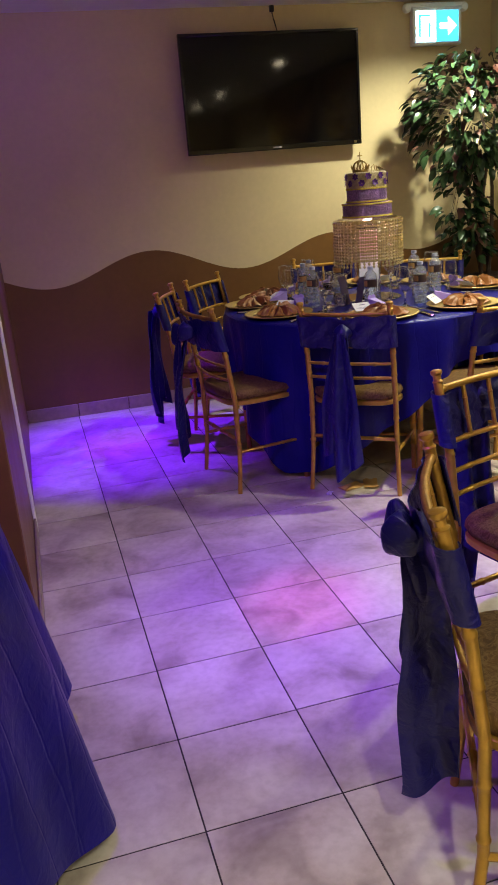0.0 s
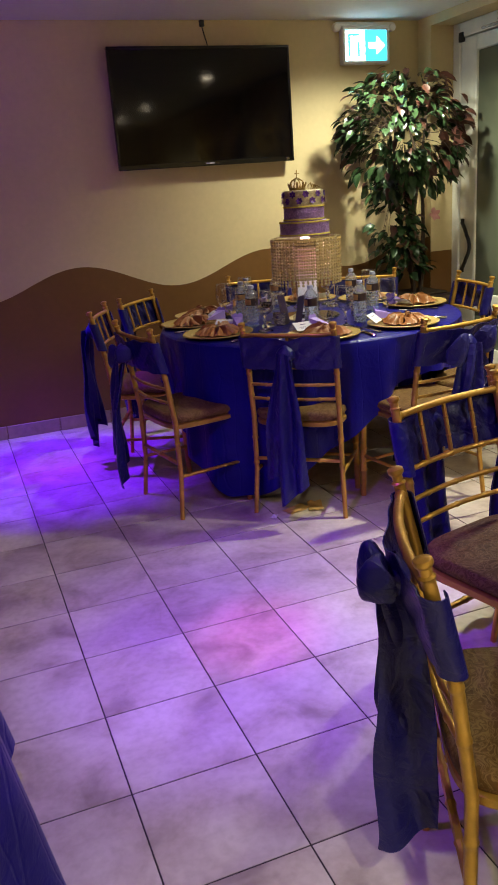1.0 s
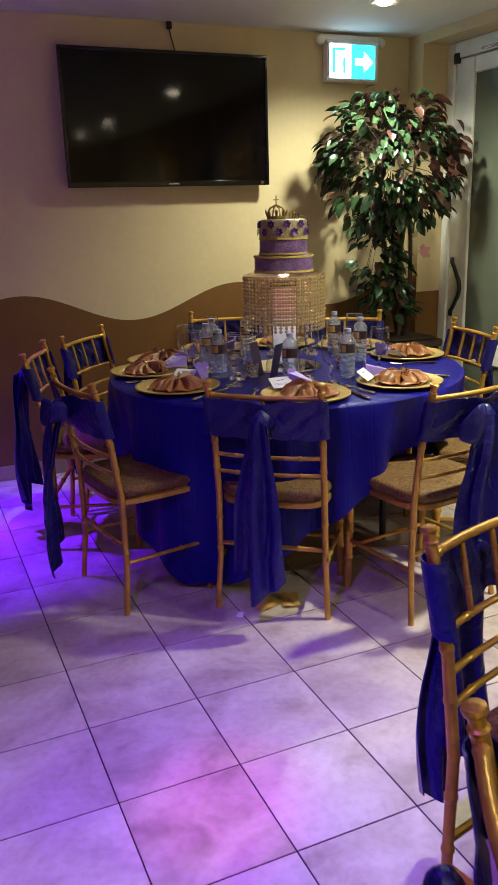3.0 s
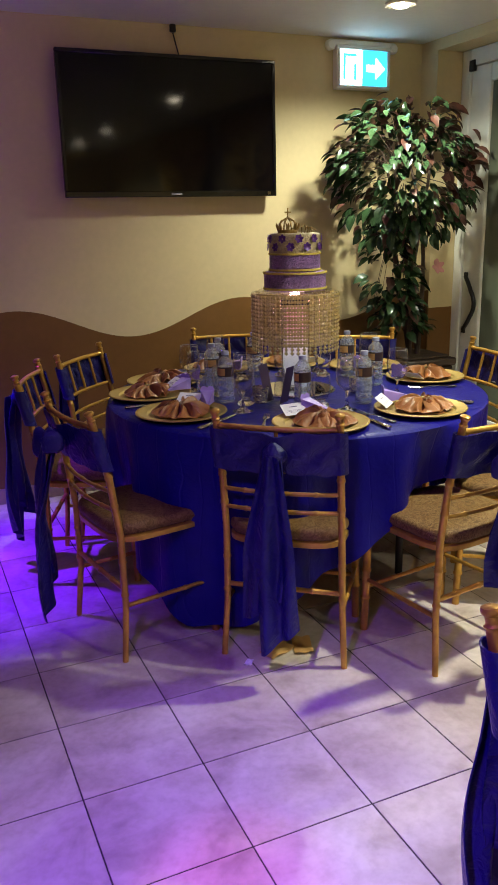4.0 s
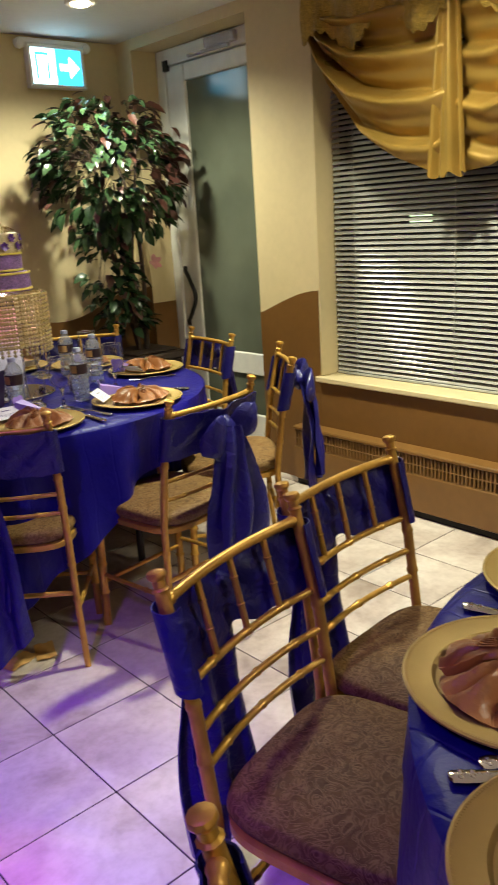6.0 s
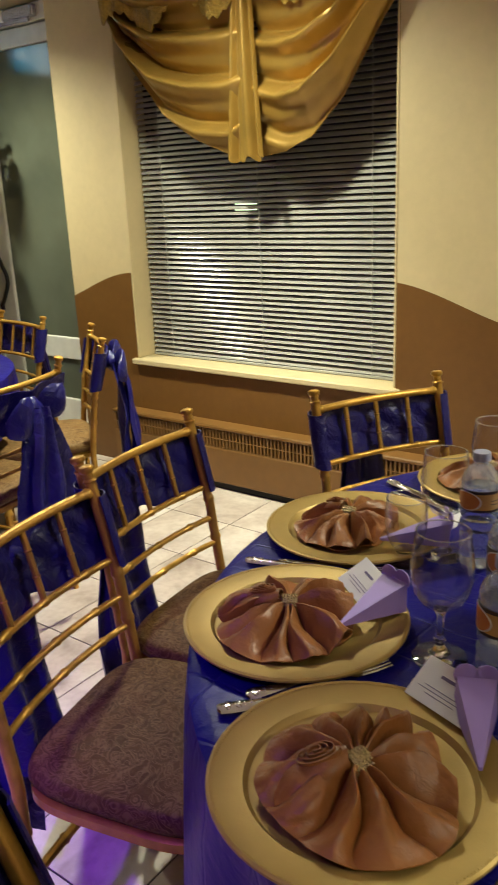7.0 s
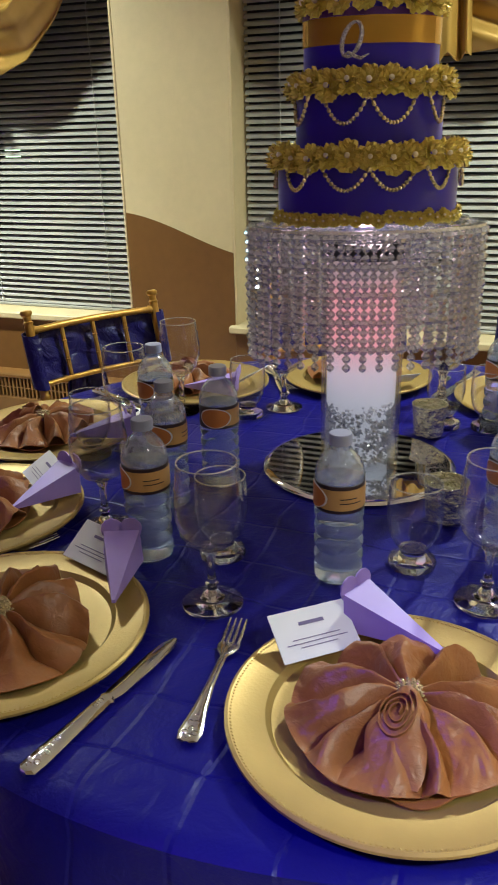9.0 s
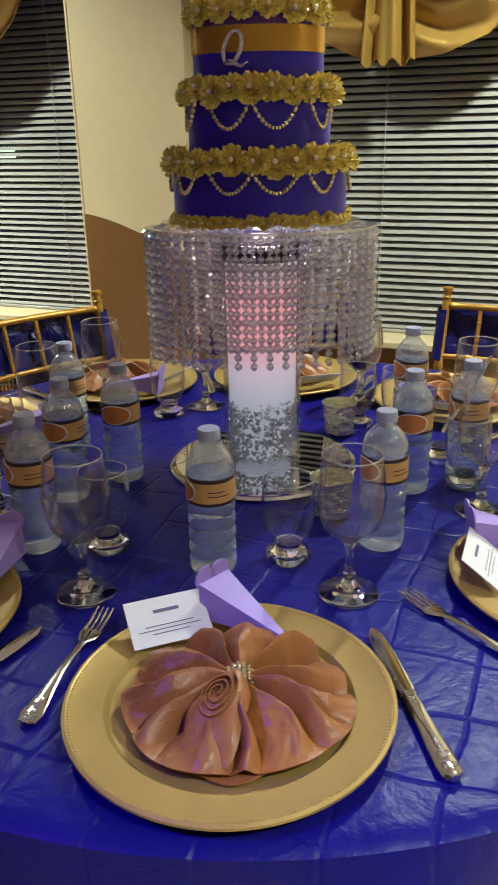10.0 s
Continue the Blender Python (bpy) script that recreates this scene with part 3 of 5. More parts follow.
window("window_1", *W1)
window("window_2", *W2)
structure("backdrop_night", slab(45.0, 45.2, -60, 100, -12, 30, 0), M["night"], "dark night outside the windows", "backdrop")
far_sign = thing("lit_sign", "small lit white sign far off in the night street", "sign", "", "", pose(44.6, 31.0, 0.30))
part("panel", slab(-0.05, 0.05, -0.90, 0.90, -0.34, 0.34, 0.02), M["streetsign"], far_sign)
part("post", slab(-0.04, 0.04, -0.06, 0.06, -12.0, -0.341, 0.01), M["night"], far_sign)
blind(*W1)
blind(*W2)
swag(0.02)
swag(-1.84)


def door():
    d = tagged(new("door_1"), "white framed glass exit door, closed, with worn paint", "door", "", "structure")
    x = WALL_X + 0.17
    y0, y1 = DOOR
    part("door_frame", join(slab(x, x + 0.06, y1 - 0.075, y1 - 0.001, 0, 2.359), slab(x, x + 0.06, y0 + 0.001, y0 + 0.075, 0, 2.359), slab(x, x + 0.06, y0 + 0.075, y1 - 0.075, 2.27, 2.359)), M["white"], d)
    leaf = part("door_leaf", join(slab(x + 0.012, x + 0.055, y1 - 0.245, y1 - 0.078, 0.012, 2.266, 0.006), slab(x + 0.012, x + 0.055, y0 + 0.078, y0 + 0.17, 0.012, 2.266, 0.006),
                                  slab(x + 0.0125, x + 0.0545, y0 + 0.17, y1 - 0.245, 2.17, 2.265, 0.006), slab(x + 0.0125, x + 0.0545, y0 + 0.17, y1 - 0.245, 0.48, 0.61, 0.006),
                                  slab(x + 0.0125, x + 0.0545, y0 + 0.17, y1 - 0.245, 0.013, 0.235, 0.006)), M["white"], d, "white painted door leaf with scuffs")
    part("pane", slab(x + 0.030, x + 0.036, y0 + 0.165, y1 - 0.240, 0.605, 2.175, 0), M["doorpane"], leaf)
    part("pane", slab(x + 0.030, x + 0.036, y0 + 0.165, y1 - 0.240, 0.23, 0.485, 0), M["doorpane"], leaf)
    pts = [(0.32 * k / 16, 0.115 * math.sin(math.pi * k / 16), 0.022 * min(1, 4 * k / 16, 4 * (16 - k) / 16)) for k in range(17)]
    upright = Matrix(((0, 0, -1, x + 0.004), (0, -1, 0, y1 - 0.120), (-1, 0, 0, 1.09), (0, 0, 0, 1)))
    part("handle", moved(tube(pts, 0.013, 10), upright), M["black"], leaf, "black curved pull handle")
    for z in (1.095, 0.765):
        part("handle_rose", slab(x + 0.002, x + 0.013, y1 - 0.137, y1 - 0.103, z - 0.02, z + 0.02), M["black"], leaf)
    part("hinge", slab(x - 0.012, x + 0.012, y1 - 0.12, y1 - 0.075, 2.24, 2.30, 0.004), M["black"], d, "black door restrictor")
    part("closer", join(slab(x - 0.035, x + 0.012, y0 + 0.25, y0 + 0.5, 2.29, 2.345, 0.008), tube([(x - 0.02, y0 + 0.30, 2.28), (x - 0.05, y0 + 0.62, 2.275)], 0.010, 8)), M["silver"], d, "grey door closer arm")
    return d


door()
for a, b in ((DOOR[1] - 0.002, DOOR[1] + 0.003),):
    structure("trim_door_reveal", slab(WALL_X - 0.006, WALL_X + 0.168, a, b, 0, 2.36, 0), M["cream"], "cream painted door reveal", "trim")
structure("trim_reveal_dado", slab(WALL_X - 0.008, WALL_X + 0.167, DOOR[1] - 0.006, DOOR[1] - 0.0025, 0, 0.90, 0), M["brown"], "brown painted foot of the door reveal", "wall paint")


def heater():
    h = thing("baseboard_heater", "long brown enamel baseboard heater with a slotted grille", "heater")
    a, b = -4.0, 1.0
    part("front_panel", slab(2.99, WALL_X - 0.004, a, b, 0.035, 0.215, 0.006), M["heater"], h)
    part("top_cover", slab(2.985, WALL_X - 0.004, a, b, 0.305, 0.325, 0.006), M["heater"], h)
    # near-black strips: shade behind the grille and in the kick gap, put in as colour
    part("back_panel", slab(3.045, WALL_X - 0.004, a, b, 0.216, 0.304, 0.002), M["dark"], h)
    part("foot", slab(3.01, WALL_X - 0.004, a, b, 0, 0.034, 0), M["dark"], h)
    me = data_of("grille_bar", slab(2.992, 3.044, -0.0045, 0.0045, 0.216, 0.304, 0.001), M["heater"], False)
    y = 0.985
    while y > -1.4:
        ob = part("grille_bar", me, None, h)
        ob.location.y = y
        y -= 0.020
    part("grille_rod", tube([(2.995, a, 0.26), (2.995, b, 0.26)], 0.003, 6), M["heater"], h)
    return h


heater()

# ceiling lamps
# the fitting at (0.10, -3.30) only goes with the added, unseen lamp
for k, (px, py) in enumerate(POTS):
    pl = thing("recessed_light", "round recessed ceiling spotlight, lit warm white", "ceiling light", "recessed lights", "", pose(px, py, CEIL))
    part("trim_ring", lathe([(0.045, -0.001), (0.075, -0.001), (0.078, -0.006), (0.070, -0.012), (0.048, -0.008), (0.045, -0.001)], 32), M["white"], pl)
    part("lamp", lathe([(0.0, -0.002), (0.044, -0.002), (0.043, -0.008), (0.034, -0.018), (0.018, -0.023), (0.0, -0.024)], 24), M["bulb"], pl)


def television():
    t = thing("television", "large black flat television, switched off, on a wall bracket", "television")
    xa, xb, za, zb, y = 0.905, 2.075, 1.575, 2.265, 2.375
    bz = 0.018
    part("bezel", join(slab(xa, xb, y, y + 0.03, zb - bz, zb, 0.003), slab(xa, xb, y, y + 0.03, za, za + bz + 0.012, 0.003), slab(xa, xa + bz, y, y + 0.03, za + bz + 0.012, zb - bz, 0.003), slab(xb - bz, xb, y, y + 0.03, za + bz + 0.012, zb - bz, 0.003)), M["bezel"], t)
    part("screen", slab(xa + bz, xb - bz, y + 0.006, y + 0.012, za + bz + 0.012, zb - bz, 0), M["screen"], t, "glossy dark screen")
    part("back_case", slab(xa + 0.01, xb - 0.01, y + 0.0305, y + 0.05, za + 0.01, zb - 0.01, 0.008), M["black"], t)
    part("bracket", slab(1.25, 1.75, y + 0.051, WALL_Y - 0.001, 1.75, 2.10, 0.004), M["black"], t)
    part("badge", slab((xa + xb) / 2 - 0.03, (xa + xb) / 2 + 0.03, y - 0.002, y + 0.001, za + 0.010, za + 0.019, 0.001), M["silver"], t)
    part("power_light", slab(xb - 0.055, xb - 0.035, y - 0.002, y + 0.001, za + 0.008, za + 0.024, 0.001), M["steel"], t)
    part("cable", tube([(1.56, y + 0.06, 2.24), (1.555, WALL_Y - 0.012, 2.29), (1.54, WALL_Y - 0.008, 2.35), (1.53, WALL_Y - 0.01, CEIL - 0.03)], 0.0035, 8), M["black"], t)
    part("cable_clip", slab(1.515, 1.545, WALL_Y - 0.025, WALL_Y - 0.004, CEIL - 0.04, CEIL - 0.001, 0.004), M["black"], t)
    return t


television()


def exit_sign():
    e = thing("exit_sign", "lit exit sign with white arrow on a blue-green panel", "exit sign")
    xa, xb, za, zb, y = 2.475, 2.825, 2.150, 2.375, 2.405
    f = 0.020
    part("case", join(slab(xa, xb, y, WALL_Y - 0.004, zb - f, zb, 0.004), slab(xa, xb, y, WALL_Y - 0.004, za, za + f, 0.004), slab(xa, xa + f, y, WALL_Y - 0.004, za + f, zb - f, 0.003), slab(xb - f, xb, y, WALL_Y - 0.004, za + f, zb - f, 0.003), slab(xa + f, xb - f, y + 0.03, WALL_Y - 0.004, za + f, zb - f, 0)), M["white"], e)
    part("lit_panel", slab(xa + f, xb - f, y + 0.008, y + 0.029, za + f, zb - f, 0), M["sign"], e, "glowing blue-green panel")
    zc = (za + zb) / 2
    part("arrow", prism_xz([(2.67, zc - 0.018), (2.73, zc - 0.018), (2.73, zc - 0.055), (2.79, zc), (2.73, zc + 0.055), (2.73, zc + 0.018), (2.67, zc + 0.018)], y + 0.003, y + 0.0075), M["signwhite"], e, "glowing white arrow")
    part("white_half", slab(xa + f + 0.002, xa + 0.165, y + 0.004, y + 0.0075, za + f + 0.002, zb - f - 0.002, 0), M["signwhite"], e, "glowing white half panel")
    part("door_symbol", join(slab(2.515, 2.530, y + 0.001, y + 0.0038, zc - 0.065, zc + 0.07, 0), slab(2.585, 2.600, y + 0.001, y + 0.0038, zc - 0.065, zc + 0.02, 0), slab(2.530, 2.600, y + 0.001, y + 0.0038, zc + 0.057, zc + 0.07, 0)), M["sign"], e, "glowing blue-green doorway symbol")
    for x in (xa - 0.03, xb + 0.03):
        part("lamp_head", moved(lathe([(0, 0.018), (0.02, 0.018), (0.028, 0.008), (0.028, -0.016), (0.02, -0.022), (0, -0.022)], 20), pose(x, y + 0.025, 2.375, 90, 0, 0)), M["white"], e)
    part("top_bar", slab(xa - 0.035, xb + 0.035, y + 0.015, WALL_Y - 0.004, zb + 0.001, zb + 0.030, 0.005), M["white"], e)
    return e


def prism_xz(outline, y0, y1):
    v, f = prism(outline, y0, y1)
    return [(a, c, b) for a, b, c in v], f


exit_sign()

# ---- chairs ----


def rod(p0, p1, r, nodes=(), seg=8, bulge=1.25, bend=(0, 0, 0)):
    """A turned bamboo rod with rings at fractions of its length."""
    cuts = {0.0, 1.0}
    for n in nodes:
        cuts |= {n - 0.018, n - 0.007, n + 0.007, n + 0.018}
    if any(bend):
        cuts |= {k / 10 for k in range(11)}
    cuts = sorted(c for c in cuts if 0 <= c <= 1)
    a, b, bd = Vector(p0), Vector(p1), Vector(bend)
    path = [a.lerp(b, c) + bd * (4 * c * (1 - c)) for c in cuts]
    rad = [r * (bulge if any(abs(c - n) < 0.012 for n in nodes) else 1.0) for c in cuts]
    return tube(path, rad, seg)


BACK = [(0.208, -0.185, 0.0), (0.197, -0.165, 0.20), (0.193, -0.165, 0.45), (0.193, -0.190, 0.65), (0.195, -0.235, 0.845)]


def back_at(z, s=1):
    xs, ys, zs = zip(*BACK)
    return Vector((s * float(np.interp(z, zs, xs)), float(np.interp(z, zs, ys)), z))


def chair(style):
    c = thing("chiavari_chair", "gold bamboo-turned banquet chair with brown seat and blue sash", "chair", "chairs round the tables")
    for s in (-1, 1):
        zs = sorted({0, 0.05, 0.1, 0.15, 0.2, 0.27, 0.34, 0.4, 0.45, 0.5, 0.55, 0.6, 0.65, 0.7, 0.75, 0.8, 0.845} | {n + d for n in (0.24, 0.36, 0.56, 0.66) for d in (-0.007, -0.003, 0.003, 0.007)})
        rad = [0.0142 if any(abs(z - n) < 0.004 for n in (0.24, 0.36, 0.56, 0.66)) else (0.0104 + 0.0018 * min(1, z / 0.4)) for z in zs]
        path = [back_at(z, s) for z in zs]
        d = (path[-1] - path[-2]).normalized()
        tip = [(0.004, 0.0118), (0.009, 0.0148), (0.013, 0.0105), (0.025, 0.0112), (0.029, 0.0150), (0.034, 0.0165), (0.039, 0.0150), (0.042, 0.008)]
        path += [path[-1] + d * t for t, _ in tip]
        rad += [r for _, r in tip]
        part("rear_post", tube(path, rad, 10), M["gold"], c)
        part("front_leg", rod((s * 0.195, 0.185, 0), (s * 0.190, 0.175, 0.43), 0.0145, (0.3, 0.55, 0.85), 10), M["gold"], c)
        part("side_stretcher", rod((s * 0.192, 0.18, 0.20), tuple(back_at(0.20, s)), 0.008, (0.33, 0.66)), M["gold"], c)
    for z, r in ((0.832, 0.0096), (0.690, 0.0076), (0.610, 0.0072), (0.545, 0.0072)):
        part("back_rail", rod(tuple(back_at(z, -1)), tuple(back_at(z, 1)), r, (0.2, 0.5, 0.8) if z < 0.8 else (0.04, 0.96), 10, 1.25, (0, -0.022, 0)), M["gold"], c)
    for k in range(3):
        f = (k + 1) / 4
        bow = Vector((0, -0.022 * 4 * f * (1 - f), 0))
        part("spindle", rod(tuple(back_at(0.690, -1).lerp(back_at(0.690, 1), f) + bow), tuple(back_at(0.832, -1).lerp(back_at(0.832, 1), f) + bow), 0.0064, (0.35, 0.7)), M["gold"], c)
    part("front_stretcher", rod((-0.192, 0.18, 0.17), (0.192, 0.18, 0.17), 0.008, (0.33, 0.66)), M["gold"], c)
    part("rear_stretcher", rod(tuple(back_at(0.26, -1)), tuple(back_at(0.26, 1)), 0.009, (0.25, 0.5, 0.75)), M["gold"], c)

    def ring(k, r):
        a = 2 * math.pi * k / 72
        ca, sa = math.cos(a), math.sin(a)
        return (math.copysign(abs(ca) ** 0.45, ca) * r, math.copysign(abs(sa) ** 0.45, sa) * r)

    def pad(rows):
        verts, faces = [], []
        for sx, sy, z in rows:
            verts += [(ring(k, sx)[0], ring(k, sy)[1] + 0.01, z) for k in range(72)]
        for i in range(len(rows) - 1):
            faces += [(i * 72 + k, i * 72 + (k + 1) % 72, (i + 1) * 72 + (k + 1) % 72, (i + 1) * 72 + k) for k in range(72)]
        faces += [tuple(range(72))[::-1], tuple(range((len(rows) - 1) * 72, len(rows) * 72))]
        return verts, faces

    part("seat_frame", pad([(0.188, 0.186, 0.415), (0.198, 0.196, 0.42), (0.198, 0.196, 0.437), (0.19, 0.188, 0.442)]), M["gold"], c)
    rows = [(0.184, 0.182, 0.443)] + [(0.200 - 0.016 * (1 - math.cos(math.pi / 2 * (t / 5))) - 0.006 * (t < 0) , 0.198 - 0.016 * (1 - math.cos(math.pi / 2 * (t / 5))), 0.460 + 0.026 * math.sin(math.pi / 2 * (t / 5))) for t in range(-2, 6)]
    rows += [(0.165, 0.163, 0.4905), (0.13, 0.128, 0.495), (0.08, 0.08, 0.498), (0.02, 0.02, 0.4995)]
    cushion = pad(rows)
    part("seat_cushion", cushion, M["brocade"], c, "brown brocade seat cushion").data.set_sharp_from_angle(angle=radians(80))
    # sash: a band round the back, knotted behind, with hanging tails

    def band(u, v):
        z = 0.826 - 0.142 * v + 0.003 * math.sin(u * 31 + v * 5)
        w = back_at(z, 1)
        if u < 0.12 or u > 0.88:
            s = -1 if u < 0.5 else 1
            t = (u / 0.12) if u < 0.5 else (1 - u) / 0.12
            a = math.pi * (1.15 * (1 - t))
            return (s * (w.x + 0.0225 * math.sin(a)), w.y - 0.0225 * math.cos(a), z)
        f = (u - 0.12) / 0.76
        pinch = math.exp(-((f - 0.5) / 0.10) ** 2)
        z = z + (0.765 - z) * 0.18 * pinch
        return (w.x * (2 * f - 1), w.y - 0.0185 - 0.023 * 4 * f * (1 - f) - 0.0045 * math.sin(f * 23 + 9 * v) * math.sin(math.pi * v) - 0.012 * pinch, z)

    sash = part("sash", sheet(band, 60, 14, 0.003), M["blue"], c, "navy blue taffeta sash tied behind")
    ky = back_at(0.765).y - (0.050 if style == 2 else 0.070)
    knot = []
    for k in range(9):
        t = k / 8
        knot.append((0.034 * math.sin(math.pi * t) + 0.006, -0.042 + 0.084 * t))
    kv, kf = lathe(knot, 18)
    kv = [(x * (1 + 0.12 * math.sin(5 * math.atan2(y, x) + 40 * z)), ky + y * 0.75, 0.758 + z) for x, y, z in kv]
    part("knot", (kv, kf), M["blue"], sash)
    tails = [(-0.035, 0.150, 0.25, 0.10, 0.0, 0), (0.025, 0.125, 0.15, 0.10, 1.4, 0)] if style == 0 else [(0.0, 0.27, 0.33, -0.02, 0.6, 0), (-0.06, 0.12, 0.36, -0.06, 2.0, 10)] if style == 1 else [(0.02, 0.25, 0.21, -0.05, 0.4, 22), (-0.02, 0.16, 0.30, 0.05, 1.9, 15)] if style == 3 else [(0.02, 0.118, 0.20, -0.05, 0.4, 90), (-0.02, 0.105, 0.27, 0.04, 1.9, 90)]
    for n, (xo, w, zend, slant, ph, twist) in enumerate(tails):
        def tail(u, v):
            ww = 0.050 + (w - 0.050) * min(1, v * 1.8) ** 0.8
            across = (u - 0.5) * ww * (1 - 0.15 * max(0, v - 0.8))
            depth = 0.020 * math.sin(u * 2 * math.pi * 1.6 + ph + 1.5 * v) * (0.3 + 0.7 * v) + 0.007 * math.sin(9 * v + ph + 3 * u)
            a = radians(twist) * min(1, 2.5 * v)
            x = xo * v + across * math.cos(a) + depth * math.sin(a)
            y = ky - 0.014 - 0.022 * n - 0.020 * math.sin(v * 2.6) + depth * math.cos(a) - across * math.sin(a) - 0.5 * ww * math.sin(a)
            z = 0.765 - (0.765 - zend - slant * (u - 0.5)) * v
            if style == 2:
                y = back_at(max(0, min(0.84, z))).y - 0.026 - u * ww - 0.004 * math.sin(11 * v + ph)
                x = (xo + 0.008) * v + 0.013 * math.sin(u * 7 + ph + 2.2 * v) * (0.4 + 0.6 * v) + 0.006 * math.sin(17 * v + 5 * u)
            y = min(y, back_at(max(0, min(0.84, z))).y - 0.030)
            return (x, y, z)
        part("tail", sheet(tail, 22, 40, 0.003), M["blue"], sash)
    if style:
        for s in (-1, 1):
            big, out, thick = (0.80, 0.125, 0.24) if style == 1 else (0.66, 0.075, 0.52)
            rows = 22
            verts, faces = [], []
            for i in range(rows + 1):
                f = i / rows
                wide = (0.018 + 0.052 * math.sin(math.pi * min(1.0, f * 0.93 + 0.02)) ** 0.7) * big
                if i == rows:
                    wide = 0.006
                for k in range(24):
                    a = 2 * math.pi * k / 24
                    crease = 1 + 0.20 * math.sin(2 * a + 6 * f + s) * (1 - 0.5 * f) + 0.035 * math.sin(7 * a + 7 * f) + 0.03 * math.sin(17 * a - 5 * f)
                    verts.append((s * (0.012 + out * f ** 0.9), ky - 0.012 - thick * wide * crease * math.sin(a) - 0.03 * math.sin(math.pi * f), 0.765 + wide * crease * math.cos(a) + (0.030 if s > 0 else -0.022) * f - 0.02 * f * f))
            for i in range(rows):
                faces += [(i * 24 + k, i * 24 + (k + 1) % 24, (i + 1) * 24 + (k + 1) % 24, (i + 1) * 24 + k) for k in range(24)]
            faces += [tuple(range(24))[::-1], tuple(range(rows * 24, rows * 24 + 24))]
            part("bow_loop", (verts, faces), M["blue"], sash)
    return c


def chair_pose(fx, fy, nx, ny):
    """From the middle between the finials and the way the chair faces."""
    n = Vector((nx, ny)).normalized()
    return pose(fx + n.x * 0.24, fy + n.y * 0.24, 0, 0, 0, math.degrees(math.atan2(-n.x, n.y)))


CHAIRS = [
    (0, 1.070, 0.335, 0.633, 0.774), (1, 1.722, 0.052, -0.15, 0.99), (1, 2.345, 0.357, -0.80, 0.60), (0, 2.545, 1.075, -0.985, 0.165),
    (3, 0.528, 0.804, 0.985, 0.17), (0, 0.517, 1.550, 0.93, -0.375), (0, 0.818, 1.935, 0.745, -0.667), (0, 1.720, 2.270, -0.25, -0.97), (0, 2.280, 1.860, -0.55, -0.83),
    (0, 0.997, -0.897, 0.222, -0.975), (0, 1.412, -0.775, 0.10, -0.995), (2, 0.453, -1.572, 0.903, -0.43), (0, 2.075, -1.030, -0.49, -0.87), (0, 2.510, -1.600, -0.90, -0.40), (0, 2.530, -2.290, -0.98, 0.20),
]
first = {}
for style, fx, fy, nx, ny in CHAIRS:
    if style in first:
        copy_thing(first[style], chair_pose(fx, fy, nx, ny))
    else:
        first[style] = chair(style)
        first[style].matrix_basis = chair_pose(fx, fy, nx, ny)

# ---- tables ----


def round_table(cx, cy, seed, hem, flare):
    t = thing("round_table", "round banquet table hidden under a blue cloth", "table", "banquet tables", "", pose(cx, cy, 0))
    part("tabletop", lathe([(0, TZ - 0.030), (0.755, TZ - 0.030), (0.760, TZ - 0.024), (0.760, TZ - 0.012), (0.755, TZ - 0.006), (0, TZ - 0.006)], 64), M["bark"], t)
    for k in range(4):
        a = math.pi / 4 + k * math.pi / 2
        part("leg", tube([(0.45 * math.cos(a), 0.45 * math.sin(a), 0), (0.45 * math.cos(a), 0.45 * math.sin(a), TZ - 0.031)], 0.016, 10), M["black"], t)
    k = thing("tablecloth", "royal blue pin-tucked taffeta tablecloth reaching the floor", "tablecloth", "blue tablecloths", "", pose(cx, cy, 0))
    rnd = random.Random(seed)
    ph = [rnd.uniform(0, 6.28) for _ in range(6)]
    seg = 240
    rows = [0.0, 0.15, 0.3, 0.45, 0.6, 0.70, 0.745, 0.762]
    verts, faces = [(0, 0, TZ - 0.002)], []
    rings = []

    def ring(r0, z, folds):
        idx = []
        for i in range(seg):
            a = 2 * math.pi * i / seg
            w = math.sin(11 * a + ph[0] + 0.8 * math.sin(3 * a + ph[1])) + 0.5 * math.sin(23 * a + ph[2] + math.sin(5 * a + ph[4]))
            r = r0 + folds * w
            idx.append(len(verts))
            verts.append((r * math.cos(a), r * math.sin(a), z(a) if callable(z) else z))
        return idx

    for r in rows[1:]:
        rings.append(ring(r, TZ - 0.002 - (0.003 if r > 0.75 else 0), 0))
    rings.append(ring(0.770, TZ - 0.010, 0.0))
    angles, heights = zip(*hem)

    def low(a):
        d = math.degrees(a) % 360
        return float(np.interp(d, angles, heights, period=360)) + 0.012 * math.sin(7 * a + ph[5])

    for i in range(1, 19):
        f = i / 18
        rings.append(ring(0.772 + flare * f, lambda a: TZ - 0.012 - (TZ - 0.012 - low(a)) * f, 0.003 + 0.036 * f ** 0.8))
    faces += [(0, rings[0][i], rings[0][(i + 1) % seg]) for i in range(seg)]
    for a, b in zip(rings, rings[1:]):
        faces += [(a[i], b[i], b[(i + 1) % seg], a[(i + 1) % seg]) for i in range(seg)]
    part("cloth", (verts, faces), M["table"], k)
    return t


